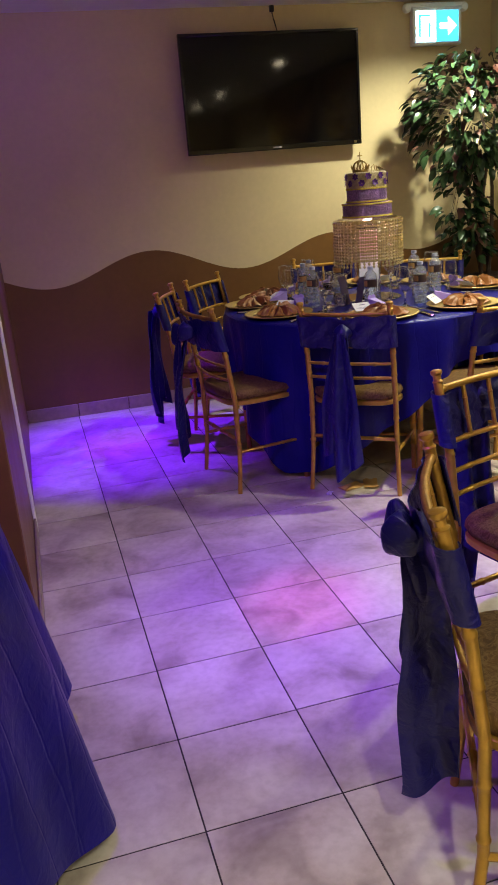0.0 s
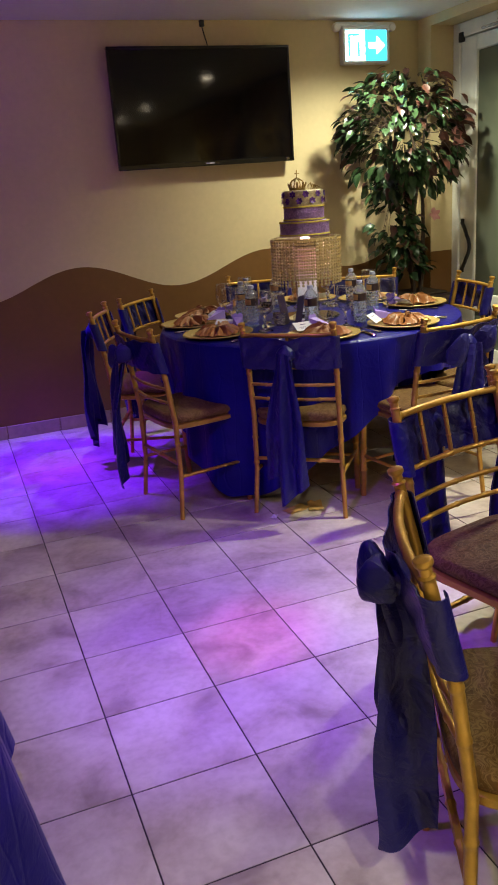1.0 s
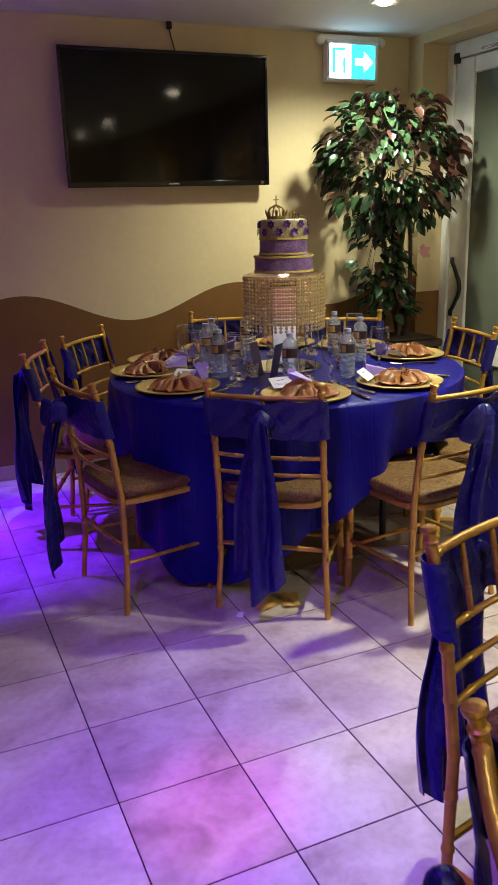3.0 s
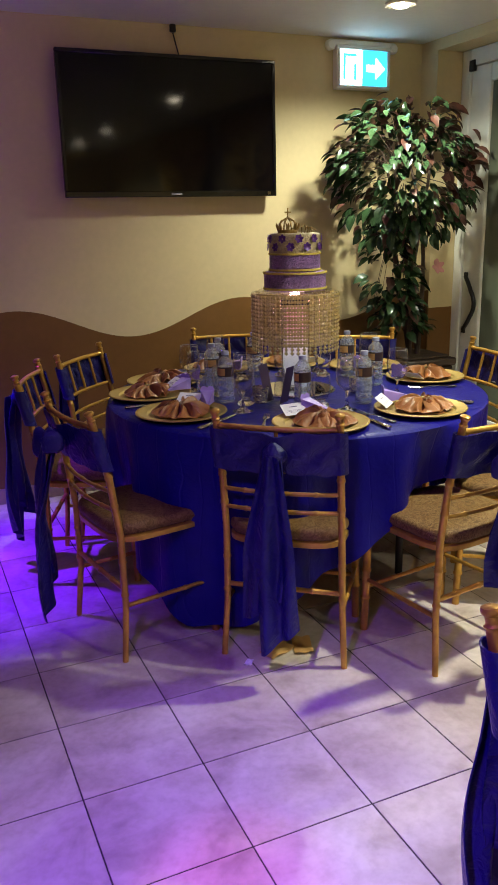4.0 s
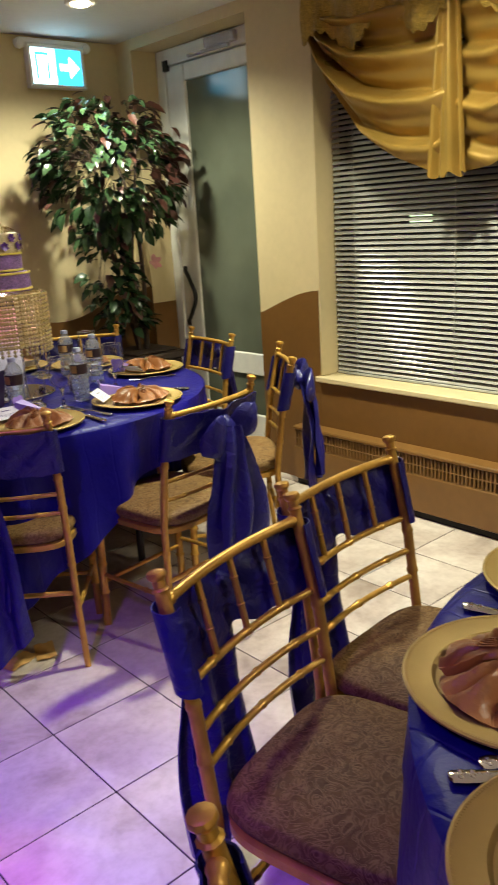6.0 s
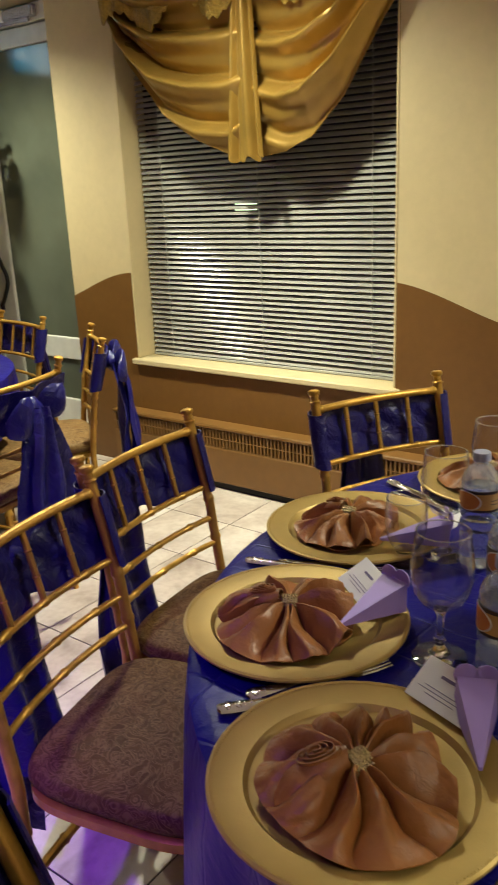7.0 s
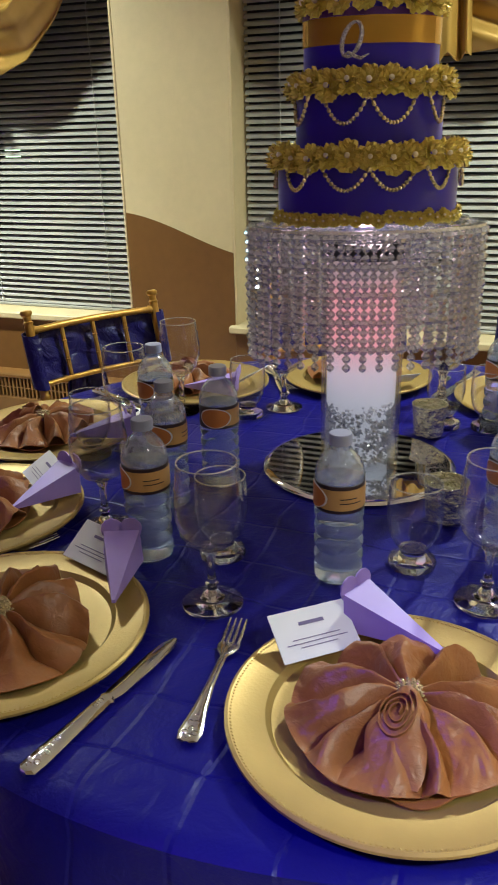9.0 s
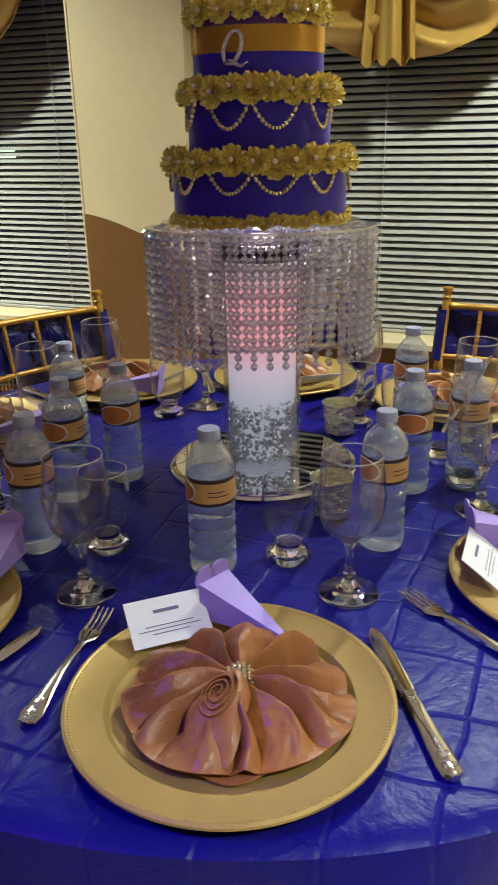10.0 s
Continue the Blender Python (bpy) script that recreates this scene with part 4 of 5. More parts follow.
# hem: heights over the floor round the table; the square cloths nearly touch it at their corners
round_table(*T1, 1, [(30, 0.06), (80, 0.30), (120, 0.35), (165, 0.33), (185, 0.25), (204, 0.10), (212, 0.03), (222, 0.04), (238, 0.15), (252, 0.26), (262, 0.38), (272, 0.50), (288, 0.57), (310, 0.52), (345, 0.30)], -0.015)
round_table(*T2, 2, [(20, 0.08), (65, 0.30), (110, 0.20), (160, 0.10), (200, 0.03), (240, 0.08), (290, 0.32), (335, 0.25)], 0.015)
round_table(*T3, 5, [(0, 0.04), (12, 0.06), (45, 0.28), (90, 0.06), (135, 0.28), (180, 0.06), (270, 0.08), (315, 0.20), (335, 0.14), (352, 0.05)], 0.085)

# ---- place settings ----
CHARGER = [(0, 0.004), (0.114, 0.004), (0.122, 0.0055), (0.128, 0.0125), (0.160, 0.0165), (0.1645, 0.0185), (0.168, 0.017), (0.168, 0.014), (0.160, 0.011), (0.130, 0.006), (0.116, 0.0), (0, 0.0)]


def charger():
    c = thing("charger_plate", "round gold charger plate with a beaded rim", "plate", "gold charger plates")
    part("plate", lathe(CHARGER, 72), M["goldmetal"], c)
    beads = []
    for k in range(220):
        a = 2 * math.pi * k / 220
        beads.append(moved(lathe([(0, 0.0011), (0.0012, 0.0004), (0.0013, -0.0008), (0, -0.0012)], 6), Matrix.Translation((0.1620 * math.cos(a), 0.1620 * math.sin(a), 0.0176))))
    rim = part("beaded_rim", join(*beads), M["goldmetal"], c)
    rim["kind"] = "stuff"
    return c


def napkin(seed):
    n = thing("napkin", "copper satin napkin fanned out through a rhinestone ring", "napkin", "copper napkins")
    rnd = random.Random(seed * 5 + 2)
    count = 12
    widths = [rnd.uniform(0.40, 1.70) for _ in range(count)]
    cuts = [sum(widths[:i]) / sum(widths) for i in range(count + 1)]
    tall = [rnd.uniform(0.60, 1.30) for _ in range(count + 1)]
    lens = [rnd.uniform(0.94, 1.07) for _ in range(count + 1)]
    lean = [rnd.uniform(-1, 1) for _ in range(count + 1)]
    peak = [rnd.uniform(0.28, 0.72) for _ in range(count + 1)]
    tall[count], lens[count], lean[count] = tall[0], lens[0], lean[0]

    def fan(u, v):
        i = min(count - 1, next(j for j in range(count) if u <= cuts[j + 1] + 1e-9))
        f = (u - cuts[i]) / (cuts[i + 1] - cuts[i])
        a = 2 * math.pi * u
        c = peak[i]
        sharp = f / c if f < c else (1 - f) / (1 - c)
        puff = math.sin(math.pi * (0.5 * f / c if f < c else 0.5 + 0.5 * (f - c) / (1 - c))) ** 0.50
        ridge = (0.30 * sharp + 0.70 * puff)
        rear = max(0.0, math.sin(a)) ** 1.5
        swell = math.sin(math.pi * min(1.0, 0.10 + 0.84 * v)) ** 0.8
        r = 0.008 + 0.101 * v * (1 + 0.12 * abs(math.cos(a)) - 0.16 * rear) * (lens[i] + (lens[i + 1] - lens[i]) * f) * (1 + 0.05 * (ridge - 0.5) * v)
        z = 0.010 + 0.026 * (1 - v ** 1.8) + 0.046 * tall[i] * (ridge - 0.58) * swell + 0.030 * rear * v ** 1.2 * ridge
        q = Vector((3 * math.cos(a) * (0.3 + v), 3 * math.sin(a) * (0.3 + v), seed))
        z += 0.0036 * noise.noise(q * 1.8) * min(1, 2 * v) + 0.0018 * noise.noise(q * 4.0) * min(1, 2 * v) + 0.0007 * noise.noise(q * 9) * min(1, 2 * v)
        low = 0.0085 + 0.007 * ridge * v
        z = low + 0.5 * (z - low + math.sqrt((z - low) ** 2 + 0.000016))
        b = a + 0.16 * lean[i] * math.sin(math.pi * f) * math.sin(math.pi * v) + 0.05 * math.sin(8 * v + 3 * a)
        return (r * math.cos(b), r * math.sin(b), z)

    part("fan", sheet(fan, 330, 26, 0.0018), M["copper"], n)

    def under(u, v):
        a = 2 * math.pi * u
        r = 0.02 + 0.080 * v * (1 + 0.06 * math.sin(3 * a + seed) + 0.04 * math.sin(7 * a))
        return (r * 1.05 * math.cos(a), r * math.sin(a) - 0.004, 0.0065 + 0.0025 * math.sin(9 * a + seed) * v)

    part("lower_layer", sheet(under, 90, 5, 0.0018), M["copper"], n)

    def tongue(wide, high, length):
        def at(u, v):
            c = 2.6 * (u - 0.5)
            w = wide * (0.45 + 0.55 * math.sin(0.5 * math.pi * min(1, v * 1.6))) * (1 - 0.25 * max(0, v - 0.7))
            return (0.003 + w * math.sin(c) + 0.002 * math.sin(9 * v), -0.014 - length * v, 0.036 + high * math.cos(c) * (1 - 0.9 * v ** 2.2) - 0.026 * v ** 2 + 0.0012 * math.sin(14 * v + 5 * u))
        return sheet(at, 20, 16, 0.0016)

    part("front_flap", moved(tongue(0.030, 0.019, 0.084), pose(0, 0, 0.006, 0, 0, -24)), M["copper"], n)

    def coil(u, v):
        a = 2 * math.pi * 3.3 * u + 1.0
        r = 0.0035 + 0.0155 * u + 0.0004 * math.sin(3 * a)
        p = Vector((-0.022, -0.044, 0.061)) + Vector((-0.47, -0.80, -0.37)) * (1.45 * r * math.cos(a)) + Vector((0.86, -0.50, 0.10)) * (r * math.sin(a))
        return tuple(p - Vector((-0.12, -0.38, 0.92)) * (0.036 * v + 0.006 * u))

    part("rolled_end", sheet(coil, 130, 5, 0.0013), M["copper"], n)
    beads = []
    for i in range(5):
        for k in range(11):
            a = math.pi * (-0.12 + 1.24 * k / 10)
            beads.append(moved(lathe([(0, 0.0024), (0.0026, 0), (0, -0.0024)], 6), Matrix.Translation((0.0150 * math.cos(a), -0.011 + 0.0050 * i, 0.037 + 0.0160 * math.sin(a)))))
    beads.append(moved(lathe([(0, -0.012), (0.0120, -0.012), (0.0132, 0), (0.0120, 0.012), (0, 0.012)], 16), pose(0, 0, 0.037, 90, 0, 0)))
    ring = part("napkin_ring", join(*beads), M["rhine"], n, "rhinestone napkin ring")
    return n


def card():
    c = thing("place_card", "small white place card with printed lines", "card", "place cards")
    part("card", slab(-0.046, 0.046, -0.0006, 0.0006, 0, 0.058, 0.0002), M["paper"], c, "", False)
    part("name_bar", slab(-0.015, 0.015, -0.0012, -0.0007, 0.0385, 0.0425, 0.0001), M["ink"], c, "", False)
    for k, w in enumerate((0.028, 0.036, 0.022)):
        part("text_bar", slab(-w, w, -0.0012, -0.0007, 0.0225 - 0.0048 * k, 0.0234 - 0.0048 * k, 0.0001), M["ink"], c, "", False)
    return c


def favour_box():
    b = thing("favour_box", "folded lilac paper cone favour box", "gift box", "lilac favour boxes")
    w, l = 0.026, 0.115
    verts = [(-w, 0, 0), (w, 0, 0), (w * 0.9, 0, 0.044), (-w * 0.9, 0, 0.044), (-0.002, l, 0.0), (0.002, l, 0.0), (0.002, l, 0.004), (-0.002, l, 0.004)]
    faces = [(0, 1, 2, 3), (4, 5, 6, 7), (0, 1, 5, 4), (1, 2, 6, 5), (2, 3, 7, 6), (3, 0, 4, 7)]
    part("cone", (verts, faces), M["lilac"], b, "", False)
    for s in (-1, 1):
        pts = [(s * 0.012 + 0.015 * math.cos(k * math.pi / 6), 0.046 + 0.015 * math.sin(k * math.pi / 6)) for k in range(12)]
        part("scalloped_flap", prism_xz(pts, -0.002, 0.0), M["lilac"], b, "", False)
    return b


def spoon_shape(points, thick):
    """A flat forged handle: (along, half width, height) rows."""
    verts, faces = [], []
    for y, w, z in points:
        for k in range(8):
            a = 2 * math.pi * k / 8
            verts.append((w * math.cos(a), y, z + thick * math.sin(a)))
    for i in range(len(points) - 1):
        faces += [(i * 8 + k, i * 8 + (k + 1) % 8, (i + 1) * 8 + (k + 1) % 8, (i + 1) * 8 + k) for k in range(8)]
    faces += [tuple(range(8))[::-1], tuple(range((len(points) - 1) * 8, len(points) * 8))]
    return verts, faces


HANDLE = [(0, 0.003, 0.003), (0.003, 0.010, 0.003), (0.014, 0.0125, 0.0035), (0.03, 0.010, 0.004), (0.05, 0.0075, 0.005), (0.08, 0.0050, 0.007), (0.11, 0.0042, 0.007)]


def fork():
    f = thing("fork", "polished steel table fork", "fork", "forks")
    part("handle", spoon_shape(HANDLE + [(0.135, 0.0042, 0.005), (0.142, 0.009, 0.004), (0.152, 0.0125, 0.003), (0.160, 0.0127, 0.0035)], 0.0022), M["steel"], f)
    part("ornament", join(*[moved(lathe([(0, 0.0016), (0.0024, 0.0009), (0.0032, 0), (0.0024, -0.0009), (0, -0.0016)], 10), Matrix.Translation((dx, dy, 0.0055))) for dx, dy in ((0, 0.007), (-0.005, 0.012), (0.005, 0.012), (0, 0.018), (-0.003, 0.026), (0.003, 0.026), (0, 0.035))]), M["steel"], f, "raised handle pattern")["kind"] = "stuff"
    for k in range(4):
        x = -0.0096 + 0.0064 * k
        part("tine", tube([(x, 0.158, 0.0035), (x, 0.18, 0.005), (x, 0.203, 0.0085)], [0.0023, 0.0021, 0.0010], 6, 0.7), M["steel"], f)
    return f


def knife():
    k = thing("knife", "polished steel table knife", "knife", "knives")
    part("handle", spoon_shape([(0, 0.004, 0.005), (0.004, 0.0105, 0.005), (0.02, 0.0115, 0.005), (0.06, 0.0095, 0.005), (0.10, 0.0085, 0.005), (0.112, 0.0075, 0.005), (0.116, 0.010, 0.005), (0.120, 0.0075, 0.005)], 0.0045), M["steel"], k)
    part("ornament", join(*[moved(lathe([(0, 0.0022), (0.0026, 0.0012), (0.0034, 0), (0.0026, -0.0012), (0, -0.0022)], 10), Matrix.Translation((dx, dy, 0.0088))) for dx, dy in ((0, 0.008), (-0.0045, 0.014), (0.0045, 0.014), (0, 0.020), (-0.004, 0.028), (0.004, 0.028), (0, 0.036), (0, 0.046), (0, 0.100), (0, 0.108))]), M["steel"], k, "raised handle pattern")["kind"] = "stuff"
    part("blade", spoon_shape([(0.119, 0.007, 0.005), (0.13, 0.0095, 0.0045), (0.19, 0.0105, 0.004), (0.222, 0.009, 0.004), (0.236, 0.003, 0.004)], 0.0012), M["steel"], k)
    return k


def goblet():
    g = thing("wine_goblet", "clear empty stemmed water goblet", "glass", "stemmed goblets")
    outer = [(0.014, 0.078), (0.026, 0.086), (0.036, 0.100), (0.0415, 0.122), (0.042, 0.142), (0.039, 0.168), (0.036, 0.190)]
    inner = [(r - 0.0013, z + (0.004 if r < 0.03 else 0)) for r, z in outer[::-1]]
    part("bowl", lathe([(0, 0.077)] + outer + [(0.0353, 0.1908)] + inner + [(0, 0.085)], 40), M["clear"], g)
    part("rim", lathe([(0.0346, 0.1900), (0.0352, 0.1912), (0.0362, 0.1912), (0.0366, 0.1900), (0.0356, 0.1894), (0.0346, 0.1900)], 40), M["rim"], g)
    part("stem", lathe([(0, 0.0768), (0.010, 0.0765), (0.0055, 0.066), (0.0045, 0.045), (0.0058, 0.032), (0.0085, 0.029), (0.0058, 0.026), (0.0065, 0.020), (0.012, 0.013), (0.016, 0.010), (0, 0.0102)], 24), M["solid"], g)
    part("foot", lathe([(0, 0.0098), (0.016, 0.0096), (0.030, 0.005), (0.0375, 0.0028), (0.038, 0.001), (0.036, 0), (0, 0)], 40), M["solid"], g)
    return g


def tumbler():
    g = thing("footed_tumbler", "clear empty footed glass tumbler", "glass", "footed tumblers")
    outer = [(0.018, 0.026), (0.026, 0.034), (0.033, 0.050), (0.0365, 0.072), (0.036, 0.098), (0.034, 0.118)]
    inner = [(r - 0.0014, z) for r, z in outer[::-1]]
    part("bowl", lathe([(0, 0.0255)] + outer + [(0.0333, 0.1188)] + inner + [(0, 0.030)], 40), M["clear"], g)
    part("rim", lathe([(0.0326, 0.1182), (0.0332, 0.1193), (0.0342, 0.1193), (0.0346, 0.1182), (0.0336, 0.1176), (0.0326, 0.1182)], 40), M["rim"], g)
    part("foot", lathe([(0, 0.0252), (0.018, 0.025), (0.0165, 0.019), (0.020, 0.014), (0.0305, 0.010), (0.032, 0.006), (0.031, 0), (0, 0)], 40), M["solid"], g)
    return g


def bottle():
    b = thing("water_bottle", "sealed clear plastic water bottle with a brown label", "bottle", "water bottles")
    prof = [(0, 0.0), (0.024, 0.0), (0.030, 0.004), (0.0315, 0.010)]
    for k in range(4):
        z = 0.020 + k * 0.020
        prof += [(0.0315, z), (0.0305, z + 0.002), (0.0288, z + 0.005), (0.0288, z + 0.007), (0.0305, z + 0.010), (0.0315, z + 0.012)]
    prof += [(0.0315, 0.102), (0.0305, 0.104), (0.0305, 0.1412), (0, 0.1412)]
    part("body", lathe(prof, 32), M["water"], b)
    part("shoulder", lathe([(0.0305, 0.1416), (0.0315, 0.144), (0.031, 0.152), (0.0295, 0.158), (0.026, 0.166), (0.018, 0.176), (0.0125, 0.181), (0.0125, 0.186), (0, 0.186)], 32), M["neck"], b, "clear empty bottle shoulder")
    cap = [(0.0125, 0.1865), (0.0145, 0.187), (0.0145, 0.199), (0.0135, 0.201), (0, 0.2015)]
    part("cap", lathe([(0, 0.1863)] + cap, 28), M["cap"], b, "pale blue screw cap")

    def wrap(a0, a1, z0, z1, r):
        return sheet(lambda u, v: (r * math.cos(a0 + (a1 - a0) * u), r * math.sin(a0 + (a1 - a0) * u), z0 + (z1 - z0) * v), 24, 2, 0.0004)

    lab = part("label", lathe([(0.0306, 0.1045), (0.0316, 0.105), (0.0316, 0.141), (0.0306, 0.1415)], 40), M["label"], b, "dark brown paper label")
    part("tan_panel", wrap(-0.7, 1.75, 0.1095, 0.1365, 0.0320), M["tan"], lab)

    def oval(rad, r):
        return sheet(lambda u, v: (r * math.cos(-1.25 + rad * 1.25 * v * math.cos(2 * math.pi * u) / 0.03), r * math.sin(-1.25 + rad * 1.25 * v * math.cos(2 * math.pi * u) / 0.03), 0.123 + rad * 0.8 * v * math.sin(2 * math.pi * u)), 28, 3, 0.0004)

    part("cream_oval", oval(0.0205, 0.0323), M["paper"], lab)
    part("orange_oval", oval(0.0185, 0.0327), M["orange"], lab)
    for k in range(2):
        part("text_bar", wrap(0.1, 1.0 - 0.2 * k, 0.1185 + 0.006 * k, 0.1197 + 0.006 * k, 0.0324), M["label"], lab)
    return b


def place_frame(centre, angle):
    """x to the diner's right, y towards the table's middle, origin at the table's middle on the cloth."""
    return pose(centre[0], centre[1], TZ, 0, 0, angle + 90)


PROTO = {}


def put(kind, maker, m):
    if kind in PROTO:
        return copy_thing(PROTO[kind], m)
    PROTO[kind] = maker()
    PROTO[kind].matrix_basis = m
    return PROTO[kind]


def along(f, x0, y0, x1, y1, z=0.0):
    """From the handle's end towards the tip, in a place's own plan; y is minus the distance from the middle."""
    return f @ pose(x0, y0, z, 0, 0, math.degrees(math.atan2(-(x1 - x0), y1 - y0)))


def setting(centre, angle, k, dist=0.60, glasses=True, shift=(0, 0, 0, 0, 0)):
    f = place_frame(centre, angle)
    rnd = random.Random(k * 13 + 1)
    j = lambda s: rnd.uniform(-s, s)
    put("charger", charger, f @ pose(0, -dist, 0, 0, 0, j(30)))
    put("napkin%d" % (k % 3), lambda: napkin(k % 3 + 1), f @ pose(0.010, -dist - 0.008, 0.004, 0, 0, -4 + j(12)) @ Matrix.Scale(0.95, 4))
    put("card", card, f @ pose(-0.070 + j(0.005) + shift[0], -dist + 0.081 + shift[1], 0.020, -57 + j(4), 0, 24 + j(6) + shift[2]))
    put("box", favour_box, f @ pose(-0.026 + j(0.005) + shift[3], -dist + 0.146 + shift[4], 0.020, 5, 0, -134 + j(8)))
    put("fork", fork, along(f, -0.205 + j(0.004), -dist - 0.035, -0.155 + j(0.004), -dist + 0.20))
    put("knife", knife, along(f, 0.215 + j(0.006), -dist - 0.095, 0.150 + j(0.006), -dist + 0.145))
    if not glasses:
        return
    put("goblet", goblet, f @ pose(0.133 + j(0.008), -0.405 + j(0.012), 0))
    put("tumbler", tumbler, f @ pose(0.054 + j(0.008), -0.315 + j(0.012), 0))
    put("bottle", bottle, f @ pose(-0.030 + j(0.012), -0.355 + j(0.015), 0, 0, 0, -angle + 60 + j(60)))


for k, a in enumerate((197.6, 153.8, 122, 88.5, 50.7, 12.9, -29.6, -70, -111.7)):
    setting(T2, a, k, (0.595, 0.632, 0.613, 0.608, 0.60, 0.55, 0.55, 0.60, 0.56)[k], k in (6, 7), (0.028, 0.053, -14, 0.016, 0.030) if k in (1, 3) else (0, 0, 0, 0, 0))
# glasses and bottles of the near table, where the guests' side shows them
for x, y in ((0.972, -1.860), (1.081, -2.177), (1.108, -1.629), (1.702, -1.710), (1.371, -2.311), (1.620, -1.513), (1.408, -1.506), (1.810, -2.022)):
    put("goblet", goblet, pose(x, y, TZ, 0, 0, 40 * x))
for x, y in ((1.089, -1.825), (1.145, -2.076), (1.634, -1.655), (1.463, -2.277), (1.350, -1.462), (1.700, -2.123)):
    put("tumbler", tumbler, pose(x, y, TZ))
for x, y, turn in ((1.084, -1.990, 190), (1.057, -1.731, 196), (1.312, -1.730, 262), (1.220, -2.189, 206), (1.418, -2.193, 258), (1.214, -1.684, 246), (1.408, -1.567, 228)):
    put("bottle", bottle, pose(x, y, TZ, 0, 0, turn))
for k, a in enumerate((198.7, 162, 135.7, 100, 65, 30, -6.9, 291.9, 250.9)):
    setting(T1, a, k + 20, 0.60)

# ---- centrepieces ----


def crystal_strand(n, step, r, mat, name="crystal_strand"):
    prof = [(0, 0.0)]
    for k in range(n):
        z, rr = -step * (k + 0.5), r * (1.0 if k % 3 else 1.22)
        prof += [(0.0008, z + rr * 1.02), (rr * 0.72, z + rr * 0.55), (rr, z), (rr * 0.7, z - rr * 0.6), (0.0008, z - rr * 1.05)]
    return data_of(name, lathe(prof + [(0, -step * n)], 6), mat, False)


def cake_stand(cx, cy, top, bottom, radius, mat, label, column, deep=1.0, turn=0.0):
    s = thing("crystal_cake_stand", label, "cake stand", "crystal cake stands", "", pose(cx, cy, 0, 0, 0, turn))
    oval = Matrix.Diagonal((deep, 1, 1, 1))
    part("top_plate", moved(lathe([(0, top - 0.004), (radius * 0.86, top - 0.004), (radius * 0.87, top), (radius * 0.86, top + 0.004), (0, top + 0.004)], 64), oval), M["clear"], s)
    part("bead_ring", moved(lathe([(radius - 0.010, top - 0.009), (radius + 0.003, top - 0.009), (radius + 0.003, top - 0.0045), (radius * 0.94, top - 0.0045), (radius * 0.94, top - 0.009), (radius - 0.010, top - 0.009)], 64), oval), mat, s)
    n = 15
    step = (top - 0.009 - bottom) / n
    me = crystal_strand(n, step, step * 0.50, mat)
    short = crystal_strand(n - 2, step, step * 0.50, mat)
    count = 92
    for k in range(count):
        a = 2 * math.pi * k / count
        ob = part("crystal_strand", me if k % 2 else short, None, s)
        r = radius - (0.0 if k % 2 else 0.008)
        ob.matrix_basis = Matrix.Translation((deep * r * math.cos(a), r * math.sin(a), top - 0.009)) @ pose(0, 0, 0, 0, 0, random.uniform(0, 90))
    z0 = TZ + 0.012
    r = column
    part("column", lathe([(r - 0.004, z0 + 0.008), (r - 0.004, top - 0.03), (r, top - 0.03), (r, z0), (0, z0), (0, z0 + 0.008), (r - 0.004, z0 + 0.008)], 48), M["clear"], s, "clear glass cylinder vase")
    part("collar", lathe([(r + 0.001, top - 0.055), (r + 0.004, top - 0.055), (r + 0.004, top - 0.030), (r + 0.001, top - 0.030), (r + 0.001, top - 0.055)], 40), M["black"], s)
    return s


def core_glow(name, z0, z1, power=1.0):
    """Frosted light tube: the lit column's glow put into emission, white at the foot, pink above."""
    m = bpy.data.materials.new(name)
    m.use_nodes = True
    nt = m.node_tree
    b = nt.nodes["Principled BSDF"]
    geo, sep, rng, ramp = (nt.nodes.new("ShaderNode" + k) for k in ("NewGeometry", "SeparateXYZ", "MapRange", "ValToRGB"))
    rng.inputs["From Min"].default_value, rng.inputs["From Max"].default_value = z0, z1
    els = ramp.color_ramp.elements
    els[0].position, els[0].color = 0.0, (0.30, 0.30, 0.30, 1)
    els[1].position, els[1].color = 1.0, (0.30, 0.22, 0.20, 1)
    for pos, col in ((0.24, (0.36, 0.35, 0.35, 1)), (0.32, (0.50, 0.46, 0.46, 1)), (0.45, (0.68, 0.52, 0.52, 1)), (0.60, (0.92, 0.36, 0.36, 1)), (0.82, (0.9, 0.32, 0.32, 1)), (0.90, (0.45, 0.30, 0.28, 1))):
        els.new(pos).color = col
    nt.links.new(geo.outputs["Position"], sep.inputs[0])
    nt.links.new(sep.outputs["Z"], rng.inputs["Value"])
    nt.links.new(rng.outputs["Result"], ramp.inputs["Fac"])
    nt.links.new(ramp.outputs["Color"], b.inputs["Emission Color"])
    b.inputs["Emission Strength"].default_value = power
    b.inputs["Base Color"].default_value = (0.35, 0.35, 0.35, 1)
    b.inputs["Roughness"].default_value = 0.3
    return m


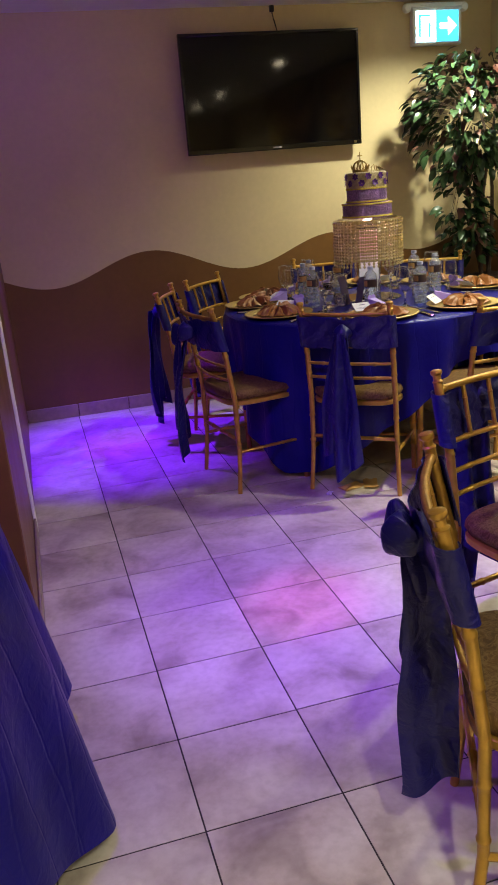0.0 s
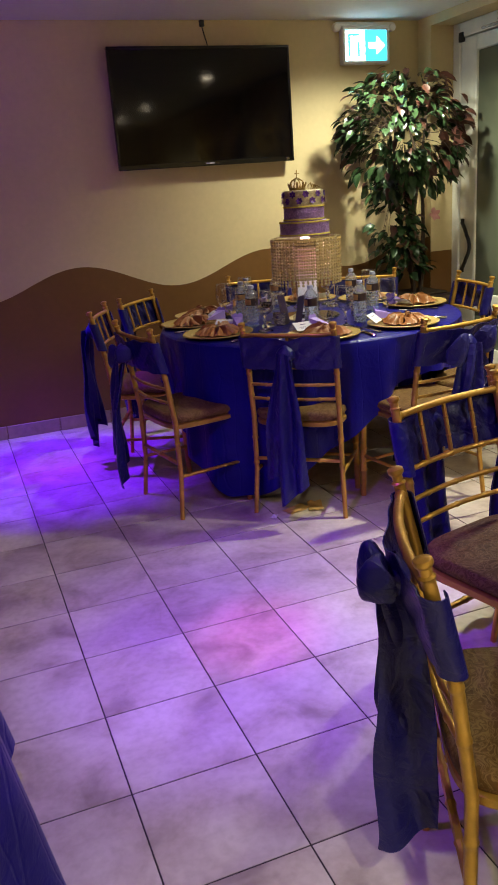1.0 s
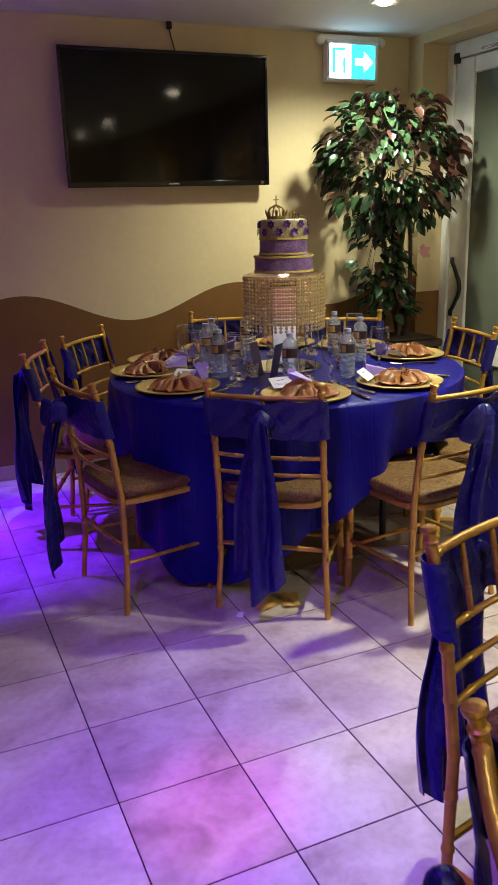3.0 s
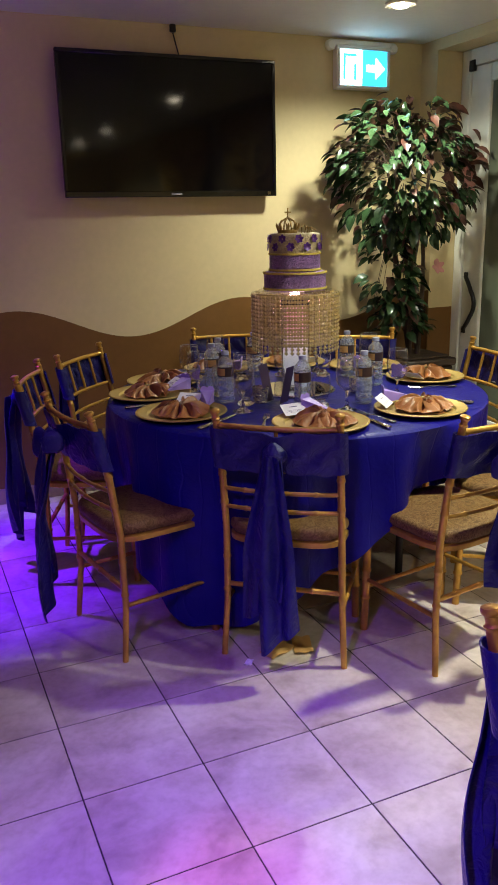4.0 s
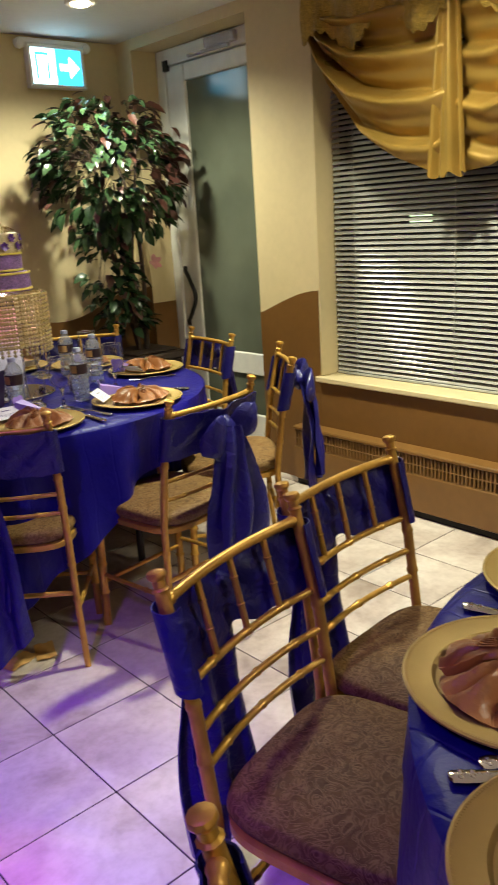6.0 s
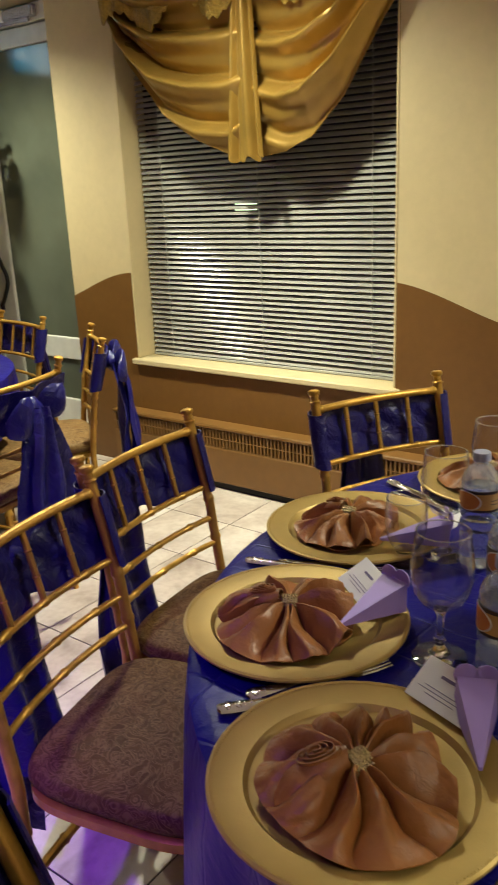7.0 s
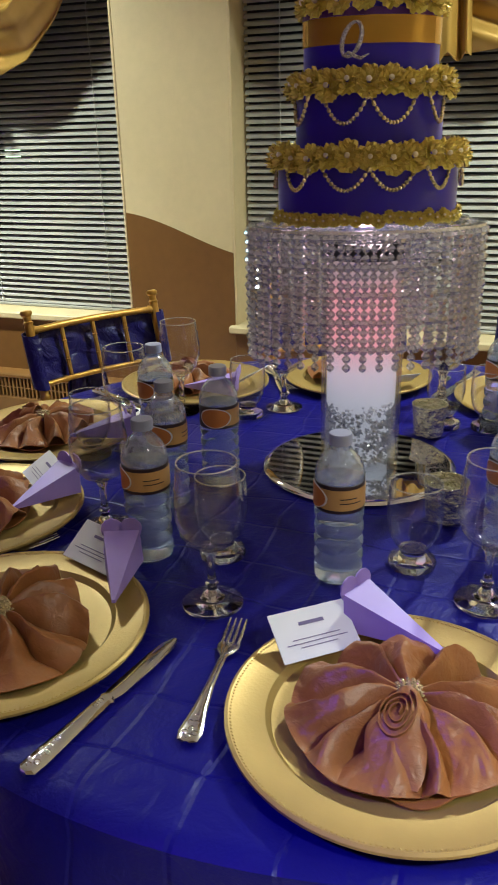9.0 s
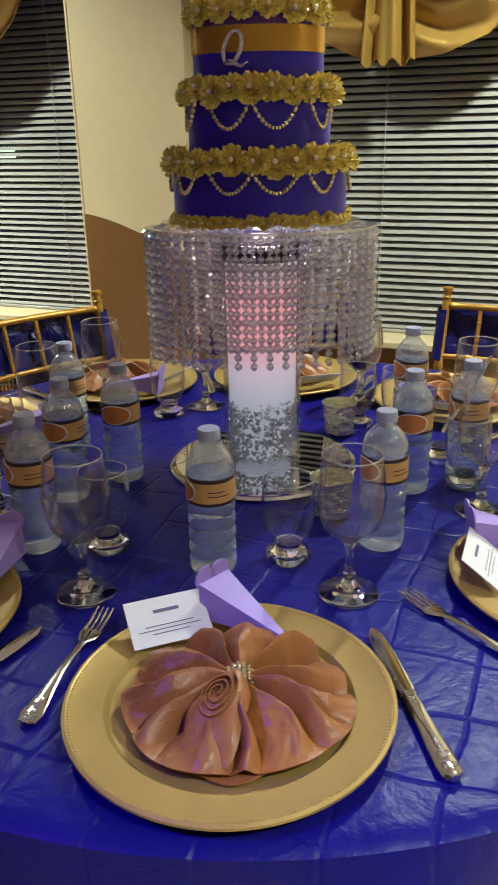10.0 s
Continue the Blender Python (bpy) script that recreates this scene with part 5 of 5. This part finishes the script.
def crystals_in_vase(s, r, z0, z1, n, mat):
    rnd = random.Random(4)
    bits = []
    for _ in range(n):
        a, q = rnd.uniform(0, 6.28), r * math.sqrt(rnd.uniform(0.75, 1))
        e = rnd.uniform(0.0024, 0.0042)
        v = [(e, 0, 0), (-e, 0, 0), (0, e, 0), (0, -e, 0), (0, 0, e), (0, 0, -e)]
        f = [(0, 2, 4), (2, 1, 4), (1, 3, 4), (3, 0, 4), (2, 0, 5), (1, 2, 5), (3, 1, 5), (0, 3, 5)]
        bits.append(moved((v, f), pose(q * math.cos(a), q * math.sin(a), rnd.uniform(z0, z1), rnd.uniform(0, 90), rnd.uniform(0, 90), rnd.uniform(0, 90))))
    ob = part("acrylic_crystals", join(*bits), mat, s, "clear acrylic crystals in the vase", False)
    ob["kind"] = "stuff"


def mirror_tray(cx, cy):
    t = thing("mirror_tray", "round mirror tray under the centrepiece", "mirror", "mirror trays", "", pose(cx, cy, TZ))
    part("mirror", lathe([(0, 0), (0.1545, 0), (0.1545, 0.0075), (0, 0.0075)], 64), M["mirror"], t)
    part("bevelled_edge", lathe([(0.1548, 0), (0.162, 0), (0.165, 0.002), (0.163, 0.0045), (0.1548, 0.0072), (0.1548, 0)], 64), M["mirror"], t, "bevelled mirror edge")
    return t


def votive(x, y):
    v = thing("votive_holder", "silvered mercury glass candle holder", "candle holder", "votive holders", "", pose(x, y, TZ + 0.0005))
    part("cup", lathe([(0, 0), (0.024, 0), (0.027, 0.003), (0.032, 0.055), (0.0335, 0.062), (0.0315, 0.062), (0.030, 0.055), (0.025, 0.006), (0, 0.006)], 32), M["votive"], v)
    return v


def flower_data():
    rnd = random.Random(9)
    petals = []
    for layer, (n, r, lift) in enumerate(((7, 0.021, 0.004), (6, 0.015, 0.009), (5, 0.010, 0.012))):
        for k in range(n):
            a = 2 * math.pi * (k + 0.5 * layer) / n + rnd.uniform(-0.2, 0.2)
            def petal(u, v):
                w = (u - 0.5) * r * 1.0 * math.sin(math.pi * (0.12 + 0.62 * v))
                d = 0.003 + r * v * (1 + 0.12 * math.sin(u * 9))
                return (d * math.cos(a) - w * math.sin(a), d * math.sin(a) + w * math.cos(a), lift * (0.4 + 0.9 * v) + 0.004 * math.sin(u * 6.28 + layer) * v)
            petals.append(sheet(petal, 3, 3, 0.0008))
    return data_of("flower", join(*petals), M["goldflower"], False), data_of("pearl", moved(lathe([(0, 0.0045), (0.0032, 0.0032), (0.0045, 0), (0.0032, -0.0032), (0, -0.0045)], 10), Matrix.Translation((0, 0, 0.012))), M["pearl"])


FLOWER, PEARL = flower_data()


def garland(cake, r, z, n, size=1.0):
    for k in range(n):
        a = 2 * math.pi * k / n + 0.15
        f = part("flower", FLOWER, None, cake)
        s = size * random.uniform(0.9, 1.12)
        f.matrix_basis = Matrix.Translation((DEEP * r * math.cos(a), r * math.sin(a), z + random.uniform(-0.003, 0.004))) @ pose(0, 0, 0, 0, 0, math.degrees(math.atan2(math.sin(a), math.cos(a) / DEEP))) @ pose(0, 0, 0, 0, 76 + random.uniform(-12, 8), 0) @ pose(0, 0, 0, 0, 0, random.uniform(0, 90)) @ Matrix.Scale(s, 4)
        p = part("pearl", PEARL, None, f)


def bead_drape(r, span, drop, n=15):
    """Pearls on one thread: a rod that swells at each pearl."""
    path, rad = [], []
    for k in range(n):
        for d, w in ((-0.46, 0.0007), (-0.36, 0.0022), (-0.2, 0.0031), (0.0, 0.0034), (0.2, 0.0031), (0.36, 0.0022), (0.46, 0.0007)):
            t = (k + 0.5 + d) / n
            a = span * (t - 0.5)
            path.append(((r + 0.005) * math.cos(a), (r + 0.005) * math.sin(a), -drop * 4 * t * (1 - t)))
            rad.append(w)
    return data_of("bead_drape", tube(path, rad, 7), M["goldbead"])


def tier(r, z0, z1):
    return lathe([(0, z0), (r, z0), (r, z1 - 0.012), (r - 0.002, z1 - 0.006), (r - 0.006, z1 - 0.002), (r - 0.012, z1), (0, z1)], 72)


DEEP = 0.74


def main_cake(cx, cy, z):
    # an oval cake: its short side lies along local x
    oval = Matrix.Diagonal((DEEP, 1, 1, 1))
    c = thing("tiered_cake", "three-tier royal blue cake with gold flowers and pearl drapes", "cake", "", "", pose(cx, cy, 0, 0, 0, 200))
    radii = [(0.135, z, z + 0.089), (0.108, z + 0.0895, z + 0.186), (0.097, z + 0.1865, z + 0.289)]
    for r, a, b in radii:
        part("tier", moved(tier(r, a, b), oval), M["icing"], c, "royal blue smooth tier")
    garland(c, 0.136, z + 0.005, 54, 0.42)
    garland(c, 0.135, z + 0.088, 28, 0.89)
    garland(c, 0.110, z + 0.184, 24, 0.87)
    garland(c, 0.095, z + 0.287, 17, 0.83)
    for r, zz, n, drop in ((0.135, z + 0.077, 10, 0.032), (0.108, z + 0.172, 8, 0.039)):
        me = bead_drape(r, 2 * math.pi / n * 0.86, drop)
        for k in range(n):
            ob = part("bead_drape", me, None, c)
            ob.matrix_basis = oval @ pose(0, 0, zz, 0, 0, 360 / n * (k + 0.35))
    def ribbon(a, b):
        return moved(lathe([(0.0973, a), (0.0986, a), (0.0986, b), (0.0973, b), (0.0973, a)], 72), oval)
    part("gold_ribbon", ribbon(z + 0.2335, z + 0.2675), M["ribbon"], c, "shiny gold ribbon band")
    part("violet_ribbon", ribbon(z + 0.2678, z + 0.2770), M["violet"], c, "violet ribbon band")
    # the letter Q as a slanted loop with a sweeping tail
    loop = [(0.0125 * math.cos(0.262 * k) + 0.25 * 0.021 * math.sin(0.262 * k), 0.021 * math.sin(0.262 * k), 0.0) for k in range(25)]
    weight = [0.0020 + 0.0012 * abs(math.cos(0.262 * k)) for k in range(25)]
    tail = tube([(-0.012, -0.020, 0.004), (-0.003, -0.016, 0.005), (0.006, -0.021, 0.007), (0.015, -0.024, 0.008), (0.026, -0.019, 0.008)], [0.0012, 0.0022, 0.0026, 0.0022, 0.0009], 6)
    q = part("monogram", join(tube(loop, weight, 8), tail), M["silver"], c, "silver glitter monogram letter")
    q.matrix_basis = pose(DEEP * 0.110 * math.cos(radians(-20)), 0.106 * math.sin(radians(-20)), z + 0.238, 90, 0, 90 - 19)
    rods = []
    for k in range(9):
        a = 2 * math.pi * k / 9
        rods.append(tube([(0.055 * math.cos(a), 0.055 * math.sin(a), z + 0.290), (0.062 * math.cos(a), 0.062 * math.sin(a), z + 0.340), (0.03 * math.cos(a), 0.03 * math.sin(a), z + 0.405)], 0.003, 6))
    part("crown_topper", join(*rods), M["goldflower"], c, "gold wire crown topper")
    return c


def small_cake(cx, cy, z):
    c = thing("tiered_cake", "three-tier purple glitter cake with a gold crown on top", "cake", "", "", pose(cx, cy, 0))
    for r, a, b in ((0.124, z, z + 0.071), (0.101, z + 0.0715, z + 0.143)):
        part("tier", tier(r, a, b), M["purple"], c, "purple glitter tier")
    part("tier", tier(0.101, z + 0.1435, z + 0.217), M["toplace"], c, "gold lace tier with purple flowers")
    for r, zz in ((0.1255, z + 0.002), (0.1255, z + 0.062), (0.1025, z + 0.074), (0.1025, z + 0.135)):
        part("gold_band", lathe([(r - 0.002, zz), (r + 0.002, zz), (r + 0.003, zz + 0.004), (r + 0.002, zz + 0.008), (r - 0.002, zz + 0.008), (r - 0.002, zz)], 48), M["goldflower"], c)
    me = data_of("purple_flower", FLOWER_SHAPE(), M["violet"], False)
    for k in range(20):
        a, zz = 2 * math.pi * k / 20, z + (0.166 if k % 2 else 0.197)
        f = part("purple_flower", me, None, c)
        f.matrix_basis = Matrix.Translation((0.102 * math.cos(a), 0.102 * math.sin(a), zz)) @ Matrix.Scale(0.95, 4) @ pose(0, 0, 0, 0, 0, math.degrees(a)) @ pose(0, 0, 0, 0, 85, 0) @ pose(0, 0, 0, 0, 0, 20 * k)
    wires = []
    for k in range(8):
        a = 2 * math.pi * k / 8
        pts = [(0.036 * math.cos(a) * q + ox, 0.03 * math.sin(a) * q, z + 0.212 + h) for q, h, ox in ((1, 0, -0.03), (1.15, 0.025, -0.03), (0.8, 0.05, -0.03), (0.1, 0.062, -0.03))]
        wires.append(tube(pts, 0.0040, 6))
    wires.append(tube([(-0.03, 0, z + 0.273), (-0.03, 0, z + 0.313)], 0.003, 6))
    wires.append(tube([(-0.042, 0, z + 0.296), (-0.018, 0, z + 0.296)], 0.003, 6))
    for k in range(5):
        x = 0.02 + 0.012 * k
        wires.append(tube([(x, -0.02, z + 0.212), (x + 0.01 * math.sin(k), -0.02, z + 0.238), (x + 0.02, -0.01, z + 0.250 - 0.006 * k), (x + 0.028, 0, z + 0.228)], 0.0025, 6))
    wires.append(moved(lathe([(0.035, 0), (0.039, 0), (0.041, 0.006), (0.039, 0.012), (0.035, 0.012), (0.035, 0)], 28), Matrix.Translation((-0.03, 0, z + 0.218))))
    for k in range(8):
        a = 2 * math.pi * (k + 0.5) / 8
        wires.append(tube([(0.038 * math.cos(a) - 0.03, 0.038 * math.sin(a), z + 0.228), (0.043 * math.cos(a) - 0.03, 0.043 * math.sin(a), z + 0.246), (0.045 * math.cos(a) - 0.03, 0.045 * math.sin(a), z + 0.256)], [0.0035, 0.0050, 0.0012], 6))
    part("crown_topper", join(*wires), M["antique"], c, "dull gold crown topper")
    return c


def FLOWER_SHAPE():
    out = []
    for k in range(6):
        a = math.pi * k / 3
        out.append(sheet(lambda u, v: ((0.002 + 0.016 * v) * math.cos(a) - (u - 0.5) * 0.014 * math.sin(math.pi * (0.2 + 0.7 * v)) * math.sin(a), (0.002 + 0.016 * v) * math.sin(a) + (u - 0.5) * 0.014 * math.sin(math.pi * (0.2 + 0.7 * v)) * math.cos(a), 0.002 + 0.004 * v), 2, 3, 0.0008))
    return join(*out)


C2 = (1.45, -1.93)
mirror_tray(*C2)
st = cake_stand(*C2, 1.178, 0.965, 0.182, M["crystal"], "clear crystal bead cake stand on a lit glass column", 0.066, 0.61, 200)
# the narrow glowing foot is added behind the crystals to brighten them
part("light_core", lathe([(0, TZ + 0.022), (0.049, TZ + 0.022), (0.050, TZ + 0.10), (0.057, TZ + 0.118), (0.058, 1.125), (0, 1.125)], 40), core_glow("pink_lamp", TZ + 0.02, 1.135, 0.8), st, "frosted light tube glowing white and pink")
crystals_in_vase(st, 0.058, TZ + 0.022, TZ + 0.125, 2000, M["ice"])
main_cake(*C2, 1.1830)
mirror_tray(*T1)
st = cake_stand(*T1, 1.172, 0.935, 0.172, M["goldcrystal"], "gold crystal bead cake stand on a lit glass column", 0.058)
# here too the core's foot is added to glow through the crystals
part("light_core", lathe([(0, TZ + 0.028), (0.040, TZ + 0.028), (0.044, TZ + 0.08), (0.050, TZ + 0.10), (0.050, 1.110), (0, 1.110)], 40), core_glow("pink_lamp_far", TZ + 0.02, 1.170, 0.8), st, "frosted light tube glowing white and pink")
crystals_in_vase(st, 0.052, TZ + 0.028, TZ + 0.10, 140, M["ice"])
small_cake(*T1, 1.1775)
for x, y in ((1.632, -2.021), (1.290, -2.098)):
    votive(x, y)
for x, y in ((1.30, 0.95), (1.72, 0.93), (1.62, 1.33)):
    votive(x, y)

# ---- the ficus in the corner ----


def ficus(cx, cy):
    pl = thing("planter", "tall dark brown square planter in the corner", "planter", "", "", pose(cx + 0.09, cy, 0))
    part("body", join(slab(-0.17, 0.17, -0.17, 0.17, 0, 0.60, 0.012), slab(-0.185, 0.185, -0.185, 0.185, 0.6005, 0.645, 0.010)), M["pot"], pl)
    part("soil", slab(-0.15, 0.15, -0.15, 0.15, 0.6455, 0.660, 0.006), M["bark"], pl)
    t = thing("ficus_tree", "artificial ficus tree with green and burgundy leaves", "plant", "", "", pose(cx, cy, 0))
    rnd = random.Random(21)
    stems = []
    for k in range(4):
        a = k * 1.7
        pts = [(0.09 + 0.03 * math.cos(a), 0.03 * math.sin(a), 0.655)]
        for i in range(1, 7):
            f = i / 6
            pts.append((0.09 * (1 - f) + (0.03 + 0.12 * f) * math.cos(a + 2.2 * f), (0.03 + 0.10 * f) * math.sin(a + 2.2 * f), 0.655 + 1.15 * f))
        part("stem", tube(pts, [0.016 - 0.0015 * i for i in range(7)], 8), M["bark"], t)
    centre = Vector((0.0, 0.0, 1.70))
    green, wine, twigs = [], [], []
    count = 0
    while count < 1230:
        if count < 950:
            d = Vector((rnd.gauss(0, 1), rnd.gauss(0, 1), rnd.gauss(0, 1))).normalized()
            rr = rnd.uniform(0.5, 1.0) ** 0.6
            p = centre + Vector((d.x * 0.46, d.y * 0.30, d.z * 0.42)) * rr
        else:
            z = rnd.uniform(0.78, 1.45)
            d = Vector((rnd.gauss(0, 1), rnd.gauss(-0.4, 1), 0)).normalized()
            p = Vector((0.08 * math.sin(z * 4) + d.x * rnd.uniform(0.04, 0.17), d.y * rnd.uniform(0.04, 0.14), z))
        if p.y + cy > WALL_Y - 0.03 or noise.noise(p * 5.5) < -0.14:
            continue
        count += 1
        size = rnd.uniform(0.055, 0.105)
        out = Vector((d.x, d.y, d.z * 0.5 - 0.55 + rnd.gauss(0, 0.35))).normalized()
        side = out.cross(Vector((rnd.gauss(0, 0.4), rnd.gauss(0, 0.4), 1))).normalized()
        nrm = side.cross(out)
        w = size * rnd.uniform(0.48, 0.64)
        rows = [(0.0, 0.04, 0), (0.22, 0.42, 0.03), (0.5, 0.5, 0.0), (0.78, 0.30, -0.07), (1.0, 0.0, -0.17)]
        v, f = [], []
        for a, b, h in rows:
            q = p + out * size * a + nrm * size * h
            v += [tuple(q - side * w * b + nrm * w * b * 0.35), tuple(q), tuple(q + side * w * b + nrm * w * b * 0.35)]
        for i in range(4):
            f += [(3 * i, 3 * i + 1, 3 * i + 4, 3 * i + 3), (3 * i + 1, 3 * i + 2, 3 * i + 5, 3 * i + 4)]
        red = 0.18 + 0.5 * max(0, min(1, (p.x - 0.0) / 0.3)) * (p.z > 1.55) + (0.25 if p.z > 1.95 else 0)
        (wine if rnd.random() < red else green).append((v, f))
        if count % 9 == 0:
            twigs.append(tube([centre + (p - centre) * 0.25, centre + (p - centre) * 0.6 + Vector((0, 0, 0.02)), p], [0.003, 0.002, 0.001], 5))
    for tw in twigs[::3]:
        part("branch", tw, M["bark"], t)
    part("crown", join(*green), M["leaf"], t, "glossy green leaves")
    part("burgundy_leaves", join(*wine), M["wine"], t, "dull burgundy leaves")
    blooms = []
    for k, (x, y, z) in enumerate(((0.26, -0.22, 1.62), (0.28, -0.20, 1.56), (0.12, -0.16, 1.17), (0.23, -0.24, 1.66))):
        for i in range(7):
            blooms.append(moved(sheet(lambda u, v: ((u - 0.5) * 0.034 * math.sin(math.pi * (0.15 + 0.75 * v)), 0.046 * v, 0.010 * v * v), 3, 4, 0.001), pose(x, y, z, 80 + rnd.uniform(-35, 35), rnd.uniform(-30, 30), 0) @ pose(0, 0, 0, 0, 0, rnd.uniform(0, 360))))
    part("blossom", join(*blooms), M["pink"], t, "pale pink blossoms")
    return t


ficus(2.76, 2.13)

# a cake knife leaning in a goblet, and a folded menu on the far table
ck = thing("cake_knife", "grey cake knife standing in a goblet", "knife", "", "", pose(1.47, -2.235, TZ + 0.085, 0, 0, 0))
part("blade", moved(spoon_shape([(0, 0.006, 0), (0.01, 0.011, 0), (0.11, 0.012, 0), (0.135, 0.009, 0), (0.145, 0.003, 0)], 0.0016), pose(0, 0, 0, 62, 0, -160)), M["steel"], ck)
mc = thing("menu_card", "dark purple folded menu card standing on the table", "menu card", "", "", pose(1.36, 0.93, TZ, 0, 0, 35))
for k, (a, b) in enumerate(((-0.045, 12), (0.045, -12))):
    part("leaf", moved(slab(-0.032, 0.032, -0.0008, 0.0008, 0, 0.145, 0.0003), pose(0, a * 0.7, 0.0005, b, 0, 0)), M["menu"], mc, "", False)

# scraps on the floor under the table
for k, (x, y, r) in enumerate(((1.114, 0.443, 20), (1.207, 0.433, 70), (0.99, 0.41, 45))):
    s = 0.055 if k < 2 else 0.02
    n = thing("paper_scrap", "crumpled yellowish paper scrap on the tiles", "litter", "floor litter", "", pose(x, y, 0.001, 0, 0, r))
    part("paper", sheet(lambda u, v: ((u - 0.5) * 2 * s, (v - 0.5) * 1.2 * s, 0.004 + 0.006 * math.sin(7 * u + k) * math.sin(5 * v + 1) ** 2), 8, 8, 0.0012), M["tan"] if k < 2 else M["paper"], n)

# ---- floor tiles ----
floor = tagged(new("floor"), "beige stone-look ceramic tiles with dark joints", "floor", "", "structure")
TILE = data_of("tile", slab(0.0021, P - 0.0021, 0.0021, P - 0.0021, -0.0024, 0.0, 0.0008), M["tile"], False)
rest = []
for i in range(int(WEST_X // P) - 1, int(WALL_X // P) + 2):
    for j in range(int(BACK_Y // P) - 1, int(WALL_Y // P) + 1):
        x, y = i * P, j * P
        near = -0.7 < x < 3.0 and -2.9 < y
        if near:
            ob = part("tile", TILE, None, floor)
            ob.location = (x, y, random.uniform(-0.0002, 0.0))
        else:
            rest.append(moved(slab(0.0021, P - 0.0021, 0.0021, P - 0.0021, -0.0024, 0.0, 0), Matrix.Translation((x, y, 0))))
far = part("outer_tiles", join(*rest), M["tile"], floor, "", False)
far["kind"] = "stuff"
